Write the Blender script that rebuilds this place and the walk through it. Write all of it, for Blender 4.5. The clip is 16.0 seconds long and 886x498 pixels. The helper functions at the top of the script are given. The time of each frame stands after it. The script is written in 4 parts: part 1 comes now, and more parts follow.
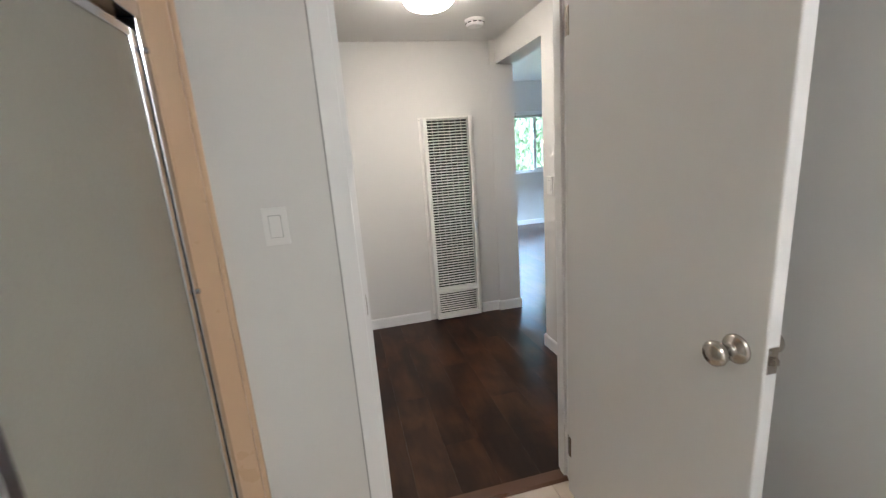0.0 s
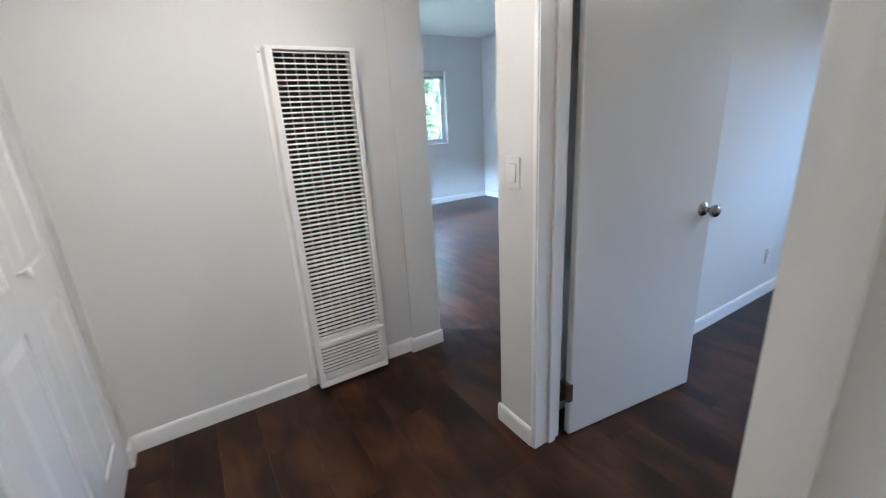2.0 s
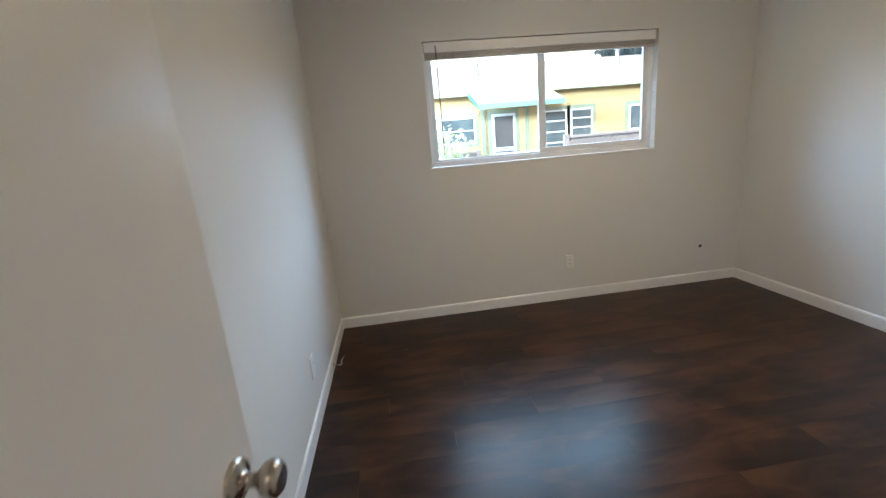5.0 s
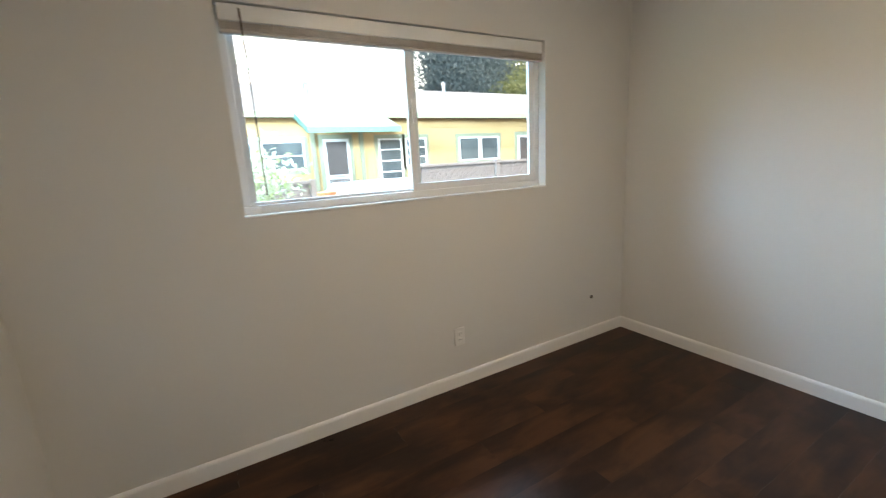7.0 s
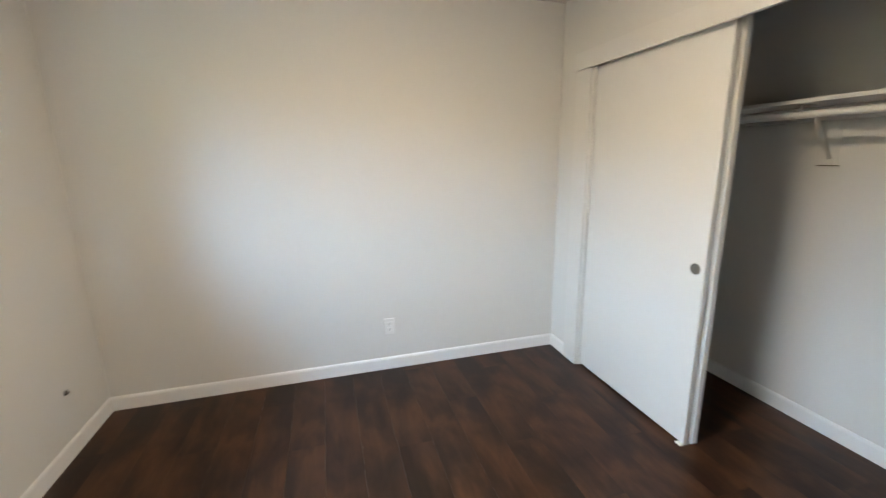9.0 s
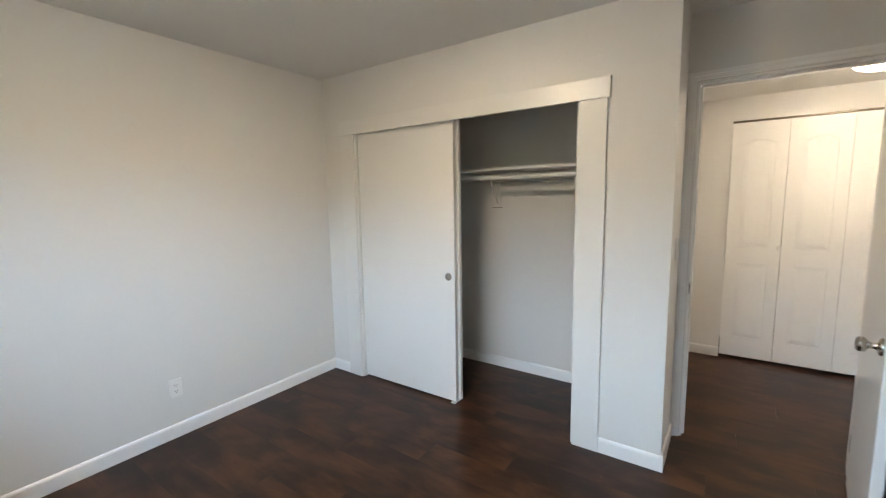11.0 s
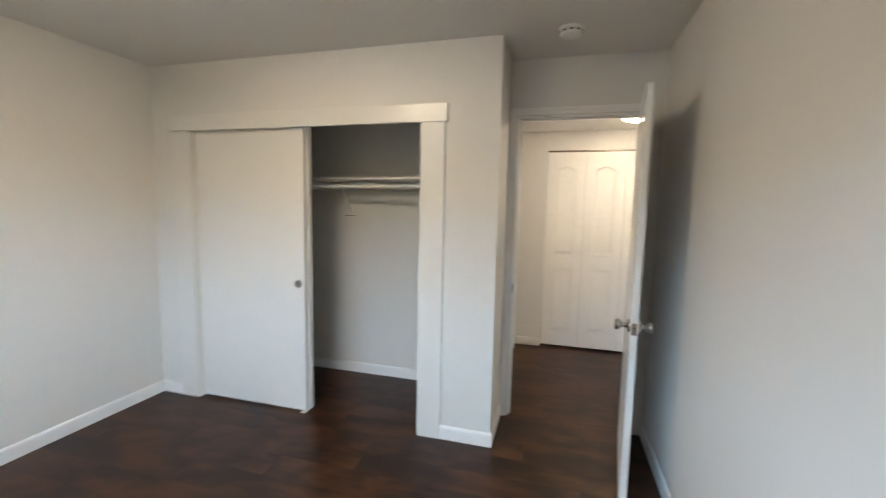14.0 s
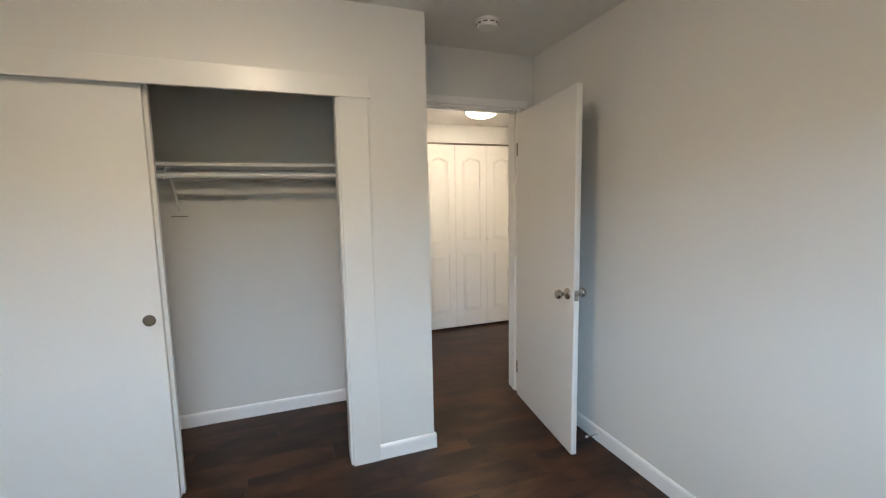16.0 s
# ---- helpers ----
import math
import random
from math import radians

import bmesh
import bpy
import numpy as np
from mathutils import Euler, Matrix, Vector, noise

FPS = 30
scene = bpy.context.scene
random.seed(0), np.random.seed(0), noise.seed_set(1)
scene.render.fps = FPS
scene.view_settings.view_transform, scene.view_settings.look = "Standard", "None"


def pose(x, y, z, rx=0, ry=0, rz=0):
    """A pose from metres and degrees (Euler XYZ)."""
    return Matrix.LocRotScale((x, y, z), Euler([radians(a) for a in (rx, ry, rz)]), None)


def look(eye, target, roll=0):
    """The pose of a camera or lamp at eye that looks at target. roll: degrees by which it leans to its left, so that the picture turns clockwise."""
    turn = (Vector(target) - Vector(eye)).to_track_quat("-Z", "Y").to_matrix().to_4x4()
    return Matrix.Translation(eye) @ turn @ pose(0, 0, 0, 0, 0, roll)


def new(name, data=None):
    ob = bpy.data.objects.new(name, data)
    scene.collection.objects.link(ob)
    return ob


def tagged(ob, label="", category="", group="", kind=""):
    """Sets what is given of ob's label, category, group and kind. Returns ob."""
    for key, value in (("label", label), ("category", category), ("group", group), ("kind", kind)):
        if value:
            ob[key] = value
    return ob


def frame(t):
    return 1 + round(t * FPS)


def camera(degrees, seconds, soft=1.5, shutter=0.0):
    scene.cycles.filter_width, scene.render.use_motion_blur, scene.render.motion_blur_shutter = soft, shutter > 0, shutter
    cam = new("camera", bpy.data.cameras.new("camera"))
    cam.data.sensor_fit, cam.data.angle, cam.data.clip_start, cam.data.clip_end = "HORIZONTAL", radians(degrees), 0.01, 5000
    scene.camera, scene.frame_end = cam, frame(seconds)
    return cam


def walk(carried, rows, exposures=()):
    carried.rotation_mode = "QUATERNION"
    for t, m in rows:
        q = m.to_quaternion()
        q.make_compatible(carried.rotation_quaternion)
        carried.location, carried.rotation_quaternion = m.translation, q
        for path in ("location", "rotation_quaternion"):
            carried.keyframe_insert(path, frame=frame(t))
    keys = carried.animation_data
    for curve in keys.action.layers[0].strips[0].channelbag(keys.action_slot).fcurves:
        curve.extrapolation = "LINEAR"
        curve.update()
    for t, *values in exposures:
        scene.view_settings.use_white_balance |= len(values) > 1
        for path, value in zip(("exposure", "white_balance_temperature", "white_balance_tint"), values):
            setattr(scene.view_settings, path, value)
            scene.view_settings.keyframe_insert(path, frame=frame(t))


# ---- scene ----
cam = camera(94.2, 16.0, soft=1.2, shutter=0.3)
PATH = [
    (0, (0.487, 0.539, 1.407), (0.921, 2.44, 0.966), -4.3),
    (0.5, (0.587, 0.843, 1.414), (1.113, 2.72, 0.963), -5.7),
    (1, (0.698, 1.194, 1.417), (1.211, 3.075, 0.968), -6.8),
    (1.5, (0.787, 1.526, 1.378), (1.415, 3.357, 0.876), -5.0),
    (2, (0.763, 1.83, 1.371), (1.748, 3.463, 0.769), -3.4),
    (2.5, (1.009, 2.085, 1.349), (2.232, 3.535, 0.714), -4.9),
    (3, (1.183, 2.215, 1.327), (2.648, 3.391, 0.64), -6.7),
    (3.5, (1.353, 2.411, 1.358), (3.193, 2.875, 0.728), -5.2),
    (4, (1.523, 2.494, 1.346), (3.412, 2.638, 0.703), -3.8),
    (4.2, (1.637, 2.497, 1.346), (3.541, 2.596, 0.741), -4.4),
    (6.3, (2.896, 2.396, 1.429), (4.726, 1.689, 1.042), -3.5),
    (6.5, (3.003, 2.379, 1.425), (4.818, 1.635, 1.038), -3.2),
    (7, (3.288, 2.3, 1.411), (4.984, 1.326, 0.992), -3.2),
    (7.5, (3.541, 2.194, 1.443), (4.873, 0.797, 0.918), -2.9),
    (8, (3.692, 2.042, 1.403), (4.41, 0.242, 0.91), -2.1),
    (8.5, (3.852, 2.047, 1.444), (3.997, 0.098, 1.022), 0.1),
    (9, (3.995, 2.166, 1.463), (3.467, 0.287, 1.025), -1.0),
    (9.5, (4.157, 2.142, 1.481), (3.146, 0.453, 1.128), -1.9),
    (10, (4.322, 2.096, 1.478), (3.055, 0.578, 1.177), -3.3),
    (10.2, (4.403, 2.122, 1.476), (3.03, 0.699, 1.174), -2.2),
    (12.3, (4.939, 2.487, 1.466), (3.186, 1.539, 1.297), -2.7),
    (12.5, (4.943, 2.503, 1.472), (3.186, 1.561, 1.313), -2.5),
    (13, (4.95, 2.477, 1.458), (3.259, 1.428, 1.264), -2.6),
    (13.5, (4.94, 2.426, 1.455), (3.284, 1.331, 1.219), -0.5),
    (14, (4.784, 2.392, 1.471), (2.866, 1.862, 1.271), 1.2),
    (14.5, (4.646, 2.184, 1.438), (2.662, 2.068, 1.22), -2.0),
    (15, (4.615, 1.864, 1.457), (2.631, 1.806, 1.215), -0.4),
    (15.5, (4.654, 1.582, 1.475), (2.722, 2.014, 1.192), 0.1),
    (16, (4.555, 1.339, 1.444), (2.686, 2.013, 1.218), -1.1),
]
walk(cam, [(t, look(eye, target, roll)) for t, eye, target, roll in PATH],
     exposures=[(0, 1.75, 5600, 10), (1.0, 1.7, 5300, 10), (1.5, 1.74, 5200, 10), (2.5, 1.82, 5250, 10), (3.0, 1.8, 5350, 10), (3.5, 1.48, 5650, 10), (4.2, 1.52, 6200, 10), (6.3, 1.6, 6950, 10),
                (7.0, 1.58, 7050, 10), (7.5, 1.42, 6850, 10), (8.0, 1.42, 6800, 10), (8.5, 1.58, 6950, 10), (9.0, 2.2, 6850, 10), (9.7, 2.05, 6750, 10), (12.3, 1.97, 6750, 10), (14, 1.95, 6800, 10), (16, 1.8, 6750, 10)])


# ---- world and light ----
world = bpy.data.worlds.new("sky")
scene.world = world
world.use_nodes = True
wn = world.node_tree
sky = wn.nodes.new("ShaderNodeTexSky")
sky.sky_type, sky.sun_disc = "NISHITA", False
SUN_UP, SUN_AZ = 52.0, 250.0          # degrees; azimuth clockwise from +y
sky.dust_density = 4.0
sky.sun_elevation, sky.sun_rotation = radians(SUN_UP), radians(SUN_AZ)
wn.links.new(sky.outputs[0], wn.nodes["Background"].inputs[0])
wn.nodes["Background"].inputs[1].default_value = 0.08


def lamp(name, kind, m, power, colour, size=None, size_y=None, angle=None):
    d = bpy.data.lights.new(name, kind)
    d.energy, d.color = power, colour
    if size:
        d.shape, d.size, d.size_y = "RECTANGLE", size, size_y or size
    if angle:
        d.angle = radians(angle)
    ob = new(name, d)
    ob.matrix_world = m
    return ob


az, up = radians(SUN_AZ), radians(SUN_UP)
sun_dir = Vector((math.sin(az) * math.cos(up), math.cos(az) * math.cos(up), math.sin(up)))
lamp("sun", "SUN", look(sun_dir * 60, (0, 0, 0)), 1.25, (1.0, 0.95, 0.88), angle=0.5)
# area lamps outdoors stand in for skylight at two windows and unseen window_3
lamp("bedroom_skylight", "AREA", look((11.5, 0.6, 5.8), (5.4, 1.22, 1.7)), 3000, (0.39, 0.66, 1.0), 25.0, 6.5)
lamp("living_skylight", "AREA", look((3.2, 14.0, 6.2), (4.1, 7.85, 1.5)), 5500, (0.52, 0.75, 1.0), 8.0, 4.0)
# extra lamp outside the added west window, brightens the living room
lamp("living_west_fill", "AREA", look((-4.4, 6.2, 4.2), (-1.0, 6.2, 1.3)), 7500, (0.62, 0.81, 1.0), 4.0, 3.0)


# ---- materials ----
def nodes_of(name):
    m = bpy.data.materials.new(name)
    m.use_nodes = True
    return m, m.node_tree.nodes, m.node_tree.links, m.node_tree.nodes["Principled BSDF"]


def mat(name, c1, c2=None, rough=0.5, metal=0.0, scale=3.0, fine=120.0, bump=0.05, spread=0.5, stretch=(1, 1, 1), rough_var=0.08, coat=0.0, spec=None):
    """Two-scale procedural surface: broad mottling between c1 and c2, fine relief."""
    m, n, l, p = nodes_of(name)
    c2 = c2 or tuple(v * 0.9 for v in c1)
    co = n.new("ShaderNodeTexCoord")
    mp = n.new("ShaderNodeMapping")
    mp.inputs["Scale"].default_value = stretch
    l.new(co.outputs["Object"], mp.inputs[0])
    a, b = n.new("ShaderNodeTexNoise"), n.new("ShaderNodeTexNoise")
    a.inputs["Scale"].default_value, b.inputs["Scale"].default_value = scale, fine
    a.inputs["Detail"].default_value, b.inputs["Detail"].default_value = 6, 3
    for t in (a, b):
        l.new(mp.outputs[0], t.inputs["Vector"])
    ramp = n.new("ShaderNodeMapRange")
    ramp.inputs[1].default_value, ramp.inputs[2].default_value = 0.5 - spread / 2, 0.5 + spread / 2
    l.new(a.outputs[0], ramp.inputs[0])
    mx = n.new("ShaderNodeMix")
    mx.data_type = "RGBA"
    l.new(ramp.outputs[0], mx.inputs[0])
    mx.inputs[6].default_value, mx.inputs[7].default_value = (*c1, 1), (*c2, 1)
    l.new(mx.outputs[2], p.inputs["Base Color"])
    rr = n.new("ShaderNodeMapRange")
    rr.inputs[3].default_value, rr.inputs[4].default_value = rough - rough_var, rough + rough_var
    l.new(a.outputs[0], rr.inputs[0])
    l.new(rr.outputs[0], p.inputs["Roughness"])
    p.inputs["Metallic"].default_value = metal
    p.inputs["Coat Weight"].default_value = coat
    if spec is not None:
        p.inputs["Specular IOR Level"].default_value = spec
    if bump:
        bn = n.new("ShaderNodeBump")
        bn.inputs["Strength"].default_value, bn.inputs["Distance"].default_value = bump, 0.004
        l.new(b.outputs[0], bn.inputs["Height"])
        l.new(bn.outputs[0], p.inputs["Normal"])
    return m


def wood_floor():
    m, n, l, p = nodes_of("dark_wood_plank")
    info = n.new("ShaderNodeObjectInfo")
    shift = n.new("ShaderNodeVectorMath")
    shift.operation = "MULTIPLY_ADD"
    comb = n.new("ShaderNodeCombineXYZ")
    l.new(info.outputs["Random"], comb.inputs[0])
    l.new(info.outputs["Random"], comb.inputs[1])
    l.new(info.outputs["Random"], comb.inputs[2])
    l.new(comb.outputs[0], shift.inputs[0])
    shift.inputs[1].default_value = (0.9, 1.3, 0.4)
    l.new(n.new("ShaderNodeTexCoord").outputs["Object"], shift.inputs[2])

    def noise(sx, sy, scale, detail, dist=0.0):
        mp, t = n.new("ShaderNodeMapping"), n.new("ShaderNodeTexNoise")
        mp.inputs["Scale"].default_value = (sx, sy, 1)
        t.inputs["Scale"].default_value, t.inputs["Detail"].default_value, t.inputs["Distortion"].default_value = scale, detail, dist
        l.new(shift.outputs[0], mp.inputs[0])
        l.new(mp.outputs[0], t.inputs["Vector"])
        return t
    broad, grain, wave = noise(2.1, 0.9, 3.0, 6, 0.35), noise(9, 0.8, 4, 5, 0.6), noise(2.6, 0.6, 4, 3, 0.4)
    r1 = n.new("ShaderNodeValToRGB")
    e = r1.color_ramp.elements
    e[0].position, e[0].color = 0.38, (0.0195, 0.0094, 0.0062, 1)
    e[1].position, e[1].color = 0.64, (0.071, 0.0302, 0.0148, 1)
    mid = e.new(0.50)
    mid.color = (0.039, 0.0168, 0.0090, 1)
    l.new(broad.outputs[0], r1.inputs[0])
    r2 = n.new("ShaderNodeMapRange")
    r2.inputs[1].default_value, r2.inputs[2].default_value, r2.inputs[3].default_value, r2.inputs[4].default_value = 0.3, 0.7, 0.86, 1.11
    l.new(grain.outputs[0], r2.inputs[0])
    r3 = n.new("ShaderNodeMapRange")
    r3.inputs[3].default_value, r3.inputs[4].default_value = 0.88, 1.06
    l.new(info.outputs["Random"], r3.inputs[0])
    mul = n.new("ShaderNodeMath")
    mul.operation = "MULTIPLY"
    l.new(r2.outputs[0], mul.inputs[0])
    l.new(r3.outputs[0], mul.inputs[1])
    sc = n.new("ShaderNodeVectorMath")
    sc.operation = "SCALE"
    l.new(r1.outputs[0], sc.inputs[0])
    l.new(mul.outputs[0], sc.inputs["Scale"])
    l.new(sc.outputs[0], p.inputs["Base Color"])
    rr = n.new("ShaderNodeMapRange")
    rr.inputs[3].default_value, rr.inputs[4].default_value = 0.25, 0.34
    l.new(broad.outputs[0], rr.inputs[0])
    l.new(rr.outputs[0], p.inputs["Roughness"])
    p.inputs["Specular IOR Level"].default_value = 0.21
    bn = n.new("ShaderNodeBump")
    bn.inputs["Strength"].default_value, bn.inputs["Distance"].default_value = 0.30, 0.0028
    add = n.new("ShaderNodeMath")
    add.operation = "MULTIPLY_ADD"
    add.inputs[1].default_value = 0.12
    l.new(grain.outputs[0], add.inputs[0])
    l.new(wave.outputs[0], add.inputs[2])
    l.new(add.outputs[0], bn.inputs["Height"])
    l.new(bn.outputs[0], p.inputs["Normal"])
    return m


def glow(name, colour, strength):
    m, n, l, p = nodes_of(name)
    p.inputs["Base Color"].default_value = (0.9, 0.9, 0.88, 1)
    p.inputs["Emission Color"].default_value = (*colour, 1)
    p.inputs["Emission Strength"].default_value = strength
    p.inputs["Roughness"].default_value = 0.3
    return m


def clear_glass(name, tint=(1, 1, 1)):
    m = bpy.data.materials.new(name)
    m.use_nodes = True
    n, l = m.node_tree.nodes, m.node_tree.links
    n.remove(n["Principled BSDF"])
    tr, gl, mx = n.new("ShaderNodeBsdfTransparent"), n.new("ShaderNodeBsdfGlossy"), n.new("ShaderNodeMixShader")
    tr.inputs[0].default_value = (*tint, 1)
    gl.inputs["Roughness"].default_value = 0.02
    mx.inputs[0].default_value = 0.012
    l.new(tr.outputs[0], mx.inputs[1])
    l.new(gl.outputs[0], mx.inputs[2])
    l.new(mx.outputs[0], n["Material Output"].inputs[0])
    return m


PAINT = mat("wall_paint", (0.705, 0.690, 0.658), (0.69, 0.675, 0.643), 0.56, scale=1.2, fine=160, bump=0.10, rough_var=0.03)
CEIL = mat("ceiling_paint", (0.72, 0.708, 0.675), (0.70, 0.688, 0.655), 0.6, rough_var=0.03, scale=1.0, fine=90, bump=0.16)
TRIM = mat("white_trim_paint", (0.83, 0.822, 0.804), (0.815, 0.807, 0.79), 0.30, scale=4, fine=60, bump=0.03, rough_var=0.02)
CLOSETP = mat("closet_casing_paint", (0.725, 0.710, 0.678), (0.71, 0.695, 0.663), 0.30, scale=3, fine=60, bump=0.03, rough_var=0.02)
DOORP = mat("door_paint", (0.735, 0.722, 0.695), (0.725, 0.712, 0.685), 0.28, scale=1.5, fine=45, bump=0.03, rough_var=0.015)
BIFOLD = mat("bifold_paint", (0.85, 0.835, 0.80), (0.835, 0.82, 0.785), 0.26, rough_var=0.02, scale=5, fine=140, bump=0.05, stretch=(1, 1, 0.2))
PLASTIC = mat("white_plastic", (0.79, 0.775, 0.745), (0.77, 0.755, 0.725), 0.3, scale=8, fine=40, bump=0.0)
VINYL = mat("white_vinyl", (0.82, 0.82, 0.81), (0.78, 0.78, 0.77), 0.35, scale=6, fine=40, bump=0.02)
WOOD = wood_floor()
# flat grey for thin strips; round the switch rockers it stands for shade
GREY_LINE = mat("grey_line", (0.45, 0.44, 0.42), (0.40, 0.39, 0.37), 0.7, bump=0.0)
GAP = mat("dark_gap", (0.008, 0.006, 0.005), (0.012, 0.01, 0.008), 0.8, bump=0.0)
NICKEL = mat("satin_nickel", (0.50, 0.46, 0.41), (0.42, 0.38, 0.34), 0.24, metal=1.0, scale=30, fine=300, bump=0.02)
BRASS = mat("worn_hinge_steel", (0.23, 0.19, 0.14), (0.15, 0.12, 0.09), 0.38, metal=1.0, scale=60, fine=200, bump=0.05)
CHROME = mat("chrome", (0.72, 0.74, 0.76), (0.55, 0.57, 0.60), 0.16, metal=1.0, scale=9, fine=80, bump=0.03)
ENAMEL = mat("heater_enamel", (0.84, 0.82, 0.78), (0.80, 0.78, 0.74), 0.34, scale=6, fine=200, bump=0.03)
DARK_IN = mat("heater_inside_shade", (0.012, 0.010, 0.009), (0.02, 0.017, 0.014), 0.7, scale=15, fine=50, bump=0.05)
TAN = mat("tan_tile", (0.66, 0.46, 0.29), (0.64, 0.445, 0.28), 0.28, rough_var=0.02, scale=9, fine=50, bump=0.04)
BEIGE = mat("beige_floor_tile", (0.62, 0.53, 0.42), (0.52, 0.43, 0.33), 0.35, scale=7, fine=60, bump=0.05)
THRESH = mat("threshold_wood", (0.13, 0.060, 0.030), (0.09, 0.04, 0.02), 0.3, scale=6, fine=60, bump=0.06, stretch=(0.3, 3, 1))
OBSCURE = mat("obscured_glass", (0.36, 0.35, 0.29), (0.33, 0.32, 0.265), 0.30, rough_var=0.02, scale=3, fine=120, bump=0.25)
PORCELAIN = mat("porcelain", (0.80, 0.79, 0.77), (0.78, 0.77, 0.75), 0.12, scale=3, fine=20, bump=0.0)
WAND = mat("wand_plastic", (0.16, 0.13, 0.10), (0.12, 0.10, 0.08), 0.25, bump=0.0)
# slat tone is darkened to paint in the backlit side of the blind
SLAT = mat("blind_slat", (0.50, 0.46, 0.41), (0.42, 0.38, 0.34), 0.4, scale=12, fine=60, bump=0.02)
GLASS = clear_glass("window_glass", (0.96, 0.98, 0.97))
BLACK = mat("black_rubber", (0.02, 0.02, 0.02), (0.03, 0.03, 0.03), 0.6, bump=0.0)
DIFF_HALL = glow("lit_hall_diffuser", (1.0, 0.83, 0.65), 24.0)
DIFF_BED = glow("lit_bedroom_diffuser", (1.0, 0.82, 0.61), 27.0)
DIFF_BATH = glow("lit_bathroom_diffuser", (1.0, 0.93, 0.84), 35.0)
YELLOW = mat("yellow_stucco", (0.58, 0.40, 0.20), (0.54, 0.37, 0.175), 0.8, scale=1.5, fine=60, bump=0.3)
OLIVE = mat("grey_green_trim", (0.32, 0.34, 0.24), (0.28, 0.30, 0.21), 0.6, scale=4, fine=40, bump=0.05)
TEAL = mat("teal_fascia", (0.13, 0.29, 0.26), (0.11, 0.25, 0.22), 0.5, scale=4, fine=40, bump=0.05)
ROOF = mat("pale_roof", (0.48, 0.47, 0.48), (0.40, 0.39, 0.40), 0.8, scale=2, fine=30, bump=0.3)
HGLASS = mat("house_pane", (0.05, 0.065, 0.075), (0.14, 0.165, 0.17), 0.08, scale=1.2, fine=9, bump=0.01)
SCREEN = mat("door_screen", (0.08, 0.065, 0.06), (0.12, 0.10, 0.095), 0.6, scale=3, fine=200, bump=0.1)
LATTICE = mat("weathered_lattice", (0.33, 0.285, 0.27), (0.25, 0.215, 0.205), 0.8, scale=5, fine=60, bump=0.2)
ASPHALT = mat("asphalt_yard", (0.055, 0.055, 0.055), (0.085, 0.08, 0.075), 0.85, scale=0.8, fine=40, bump=0.4)
LAWN = mat("lawn", (0.24, 0.27, 0.11), (0.40, 0.38, 0.22), 0.9, scale=0.6, fine=30, bump=0.5)
BARK = mat("bark", (0.12, 0.085, 0.06), (0.07, 0.05, 0.035), 0.9, scale=8, fine=40, bump=0.5)
CARP = mat("white_car_paint", (0.80, 0.80, 0.79), (0.77, 0.77, 0.76), 0.18, scale=2, fine=10, bump=0.0, coat=0.6)
CARGL = mat("car_glass", (0.03, 0.035, 0.04), (0.04, 0.045, 0.05), 0.06, bump=0.0)
TERRA = mat("terracotta", (0.50, 0.20, 0.09), (0.42, 0.16, 0.07), 0.8, scale=9, fine=60, bump=0.1)


def leaf_mat(name, c1, c2):
    m, n, l, p = nodes_of(name)
    g, mx = n.new("ShaderNodeNewGeometry"), n.new("ShaderNodeMix")
    mx.data_type = "RGBA"
    l.new(g.outputs["Random Per Island"], mx.inputs[0])
    mx.inputs[6].default_value, mx.inputs[7].default_value = (*c1, 1), (*c2, 1)
    l.new(mx.outputs[2], p.inputs["Base Color"])
    p.inputs["Roughness"].default_value = 0.6
    p.inputs["Specular IOR Level"].default_value = 0.2
    tr, both = n.new("ShaderNodeBsdfTranslucent"), n.new("ShaderNodeMixShader")
    l.new(mx.outputs[2], tr.inputs[0])
    both.inputs[0].default_value = 0.45
    l.new(p.outputs[0], both.inputs[1])
    l.new(tr.outputs[0], both.inputs[2])
    l.new(both.outputs[0], n["Material Output"].inputs[0])
    return m


# needles lightened and greyed, so the colour itself carries distant haze
LEAF_BLUE = leaf_mat("hazed_conifer_needles", (0.15, 0.20, 0.21), (0.24, 0.29, 0.30))
LEAF_YEL = leaf_mat("yellow_green_leaves", (0.24, 0.27, 0.12), (0.46, 0.47, 0.25))
LEAF_PALE = leaf_mat("variegated_leaves", (0.26, 0.32, 0.12), (0.72, 0.73, 0.60))
# greens paler than natural foliage, with bright haze mixed into the colour
LEAF_GREEN = leaf_mat("hazed_willow_leaves", (0.27, 0.32, 0.19), (0.45, 0.49, 0.32))


# ---- mesh helpers ----
def add_box(bm, x0, y0, z0, x1, y1, z1):
    v = [bm.verts.new((x, y, z)) for z in (z0, z1) for x, y in ((x0, y0), (x1, y0), (x1, y1), (x0, y1))]
    for f in ((3, 2, 1, 0), (4, 5, 6, 7), (0, 1, 5, 4), (1, 2, 6, 5), (2, 3, 7, 6), (3, 0, 4, 7)):
        bm.faces.new([v[i] for i in f])
    return v


def bevelled(x0, y0, z0, x1, y1, z1, b=0.003, seg=2):
    bm = bmesh.new()
    add_box(bm, min(x0, x1), min(y0, y1), min(z0, z1), max(x0, x1), max(y0, y1), max(z0, z1))
    if b:
        bmesh.ops.bevel(bm, geom=bm.edges[:], offset=b, segments=seg, affect="EDGES", profile=0.5)
    return bm


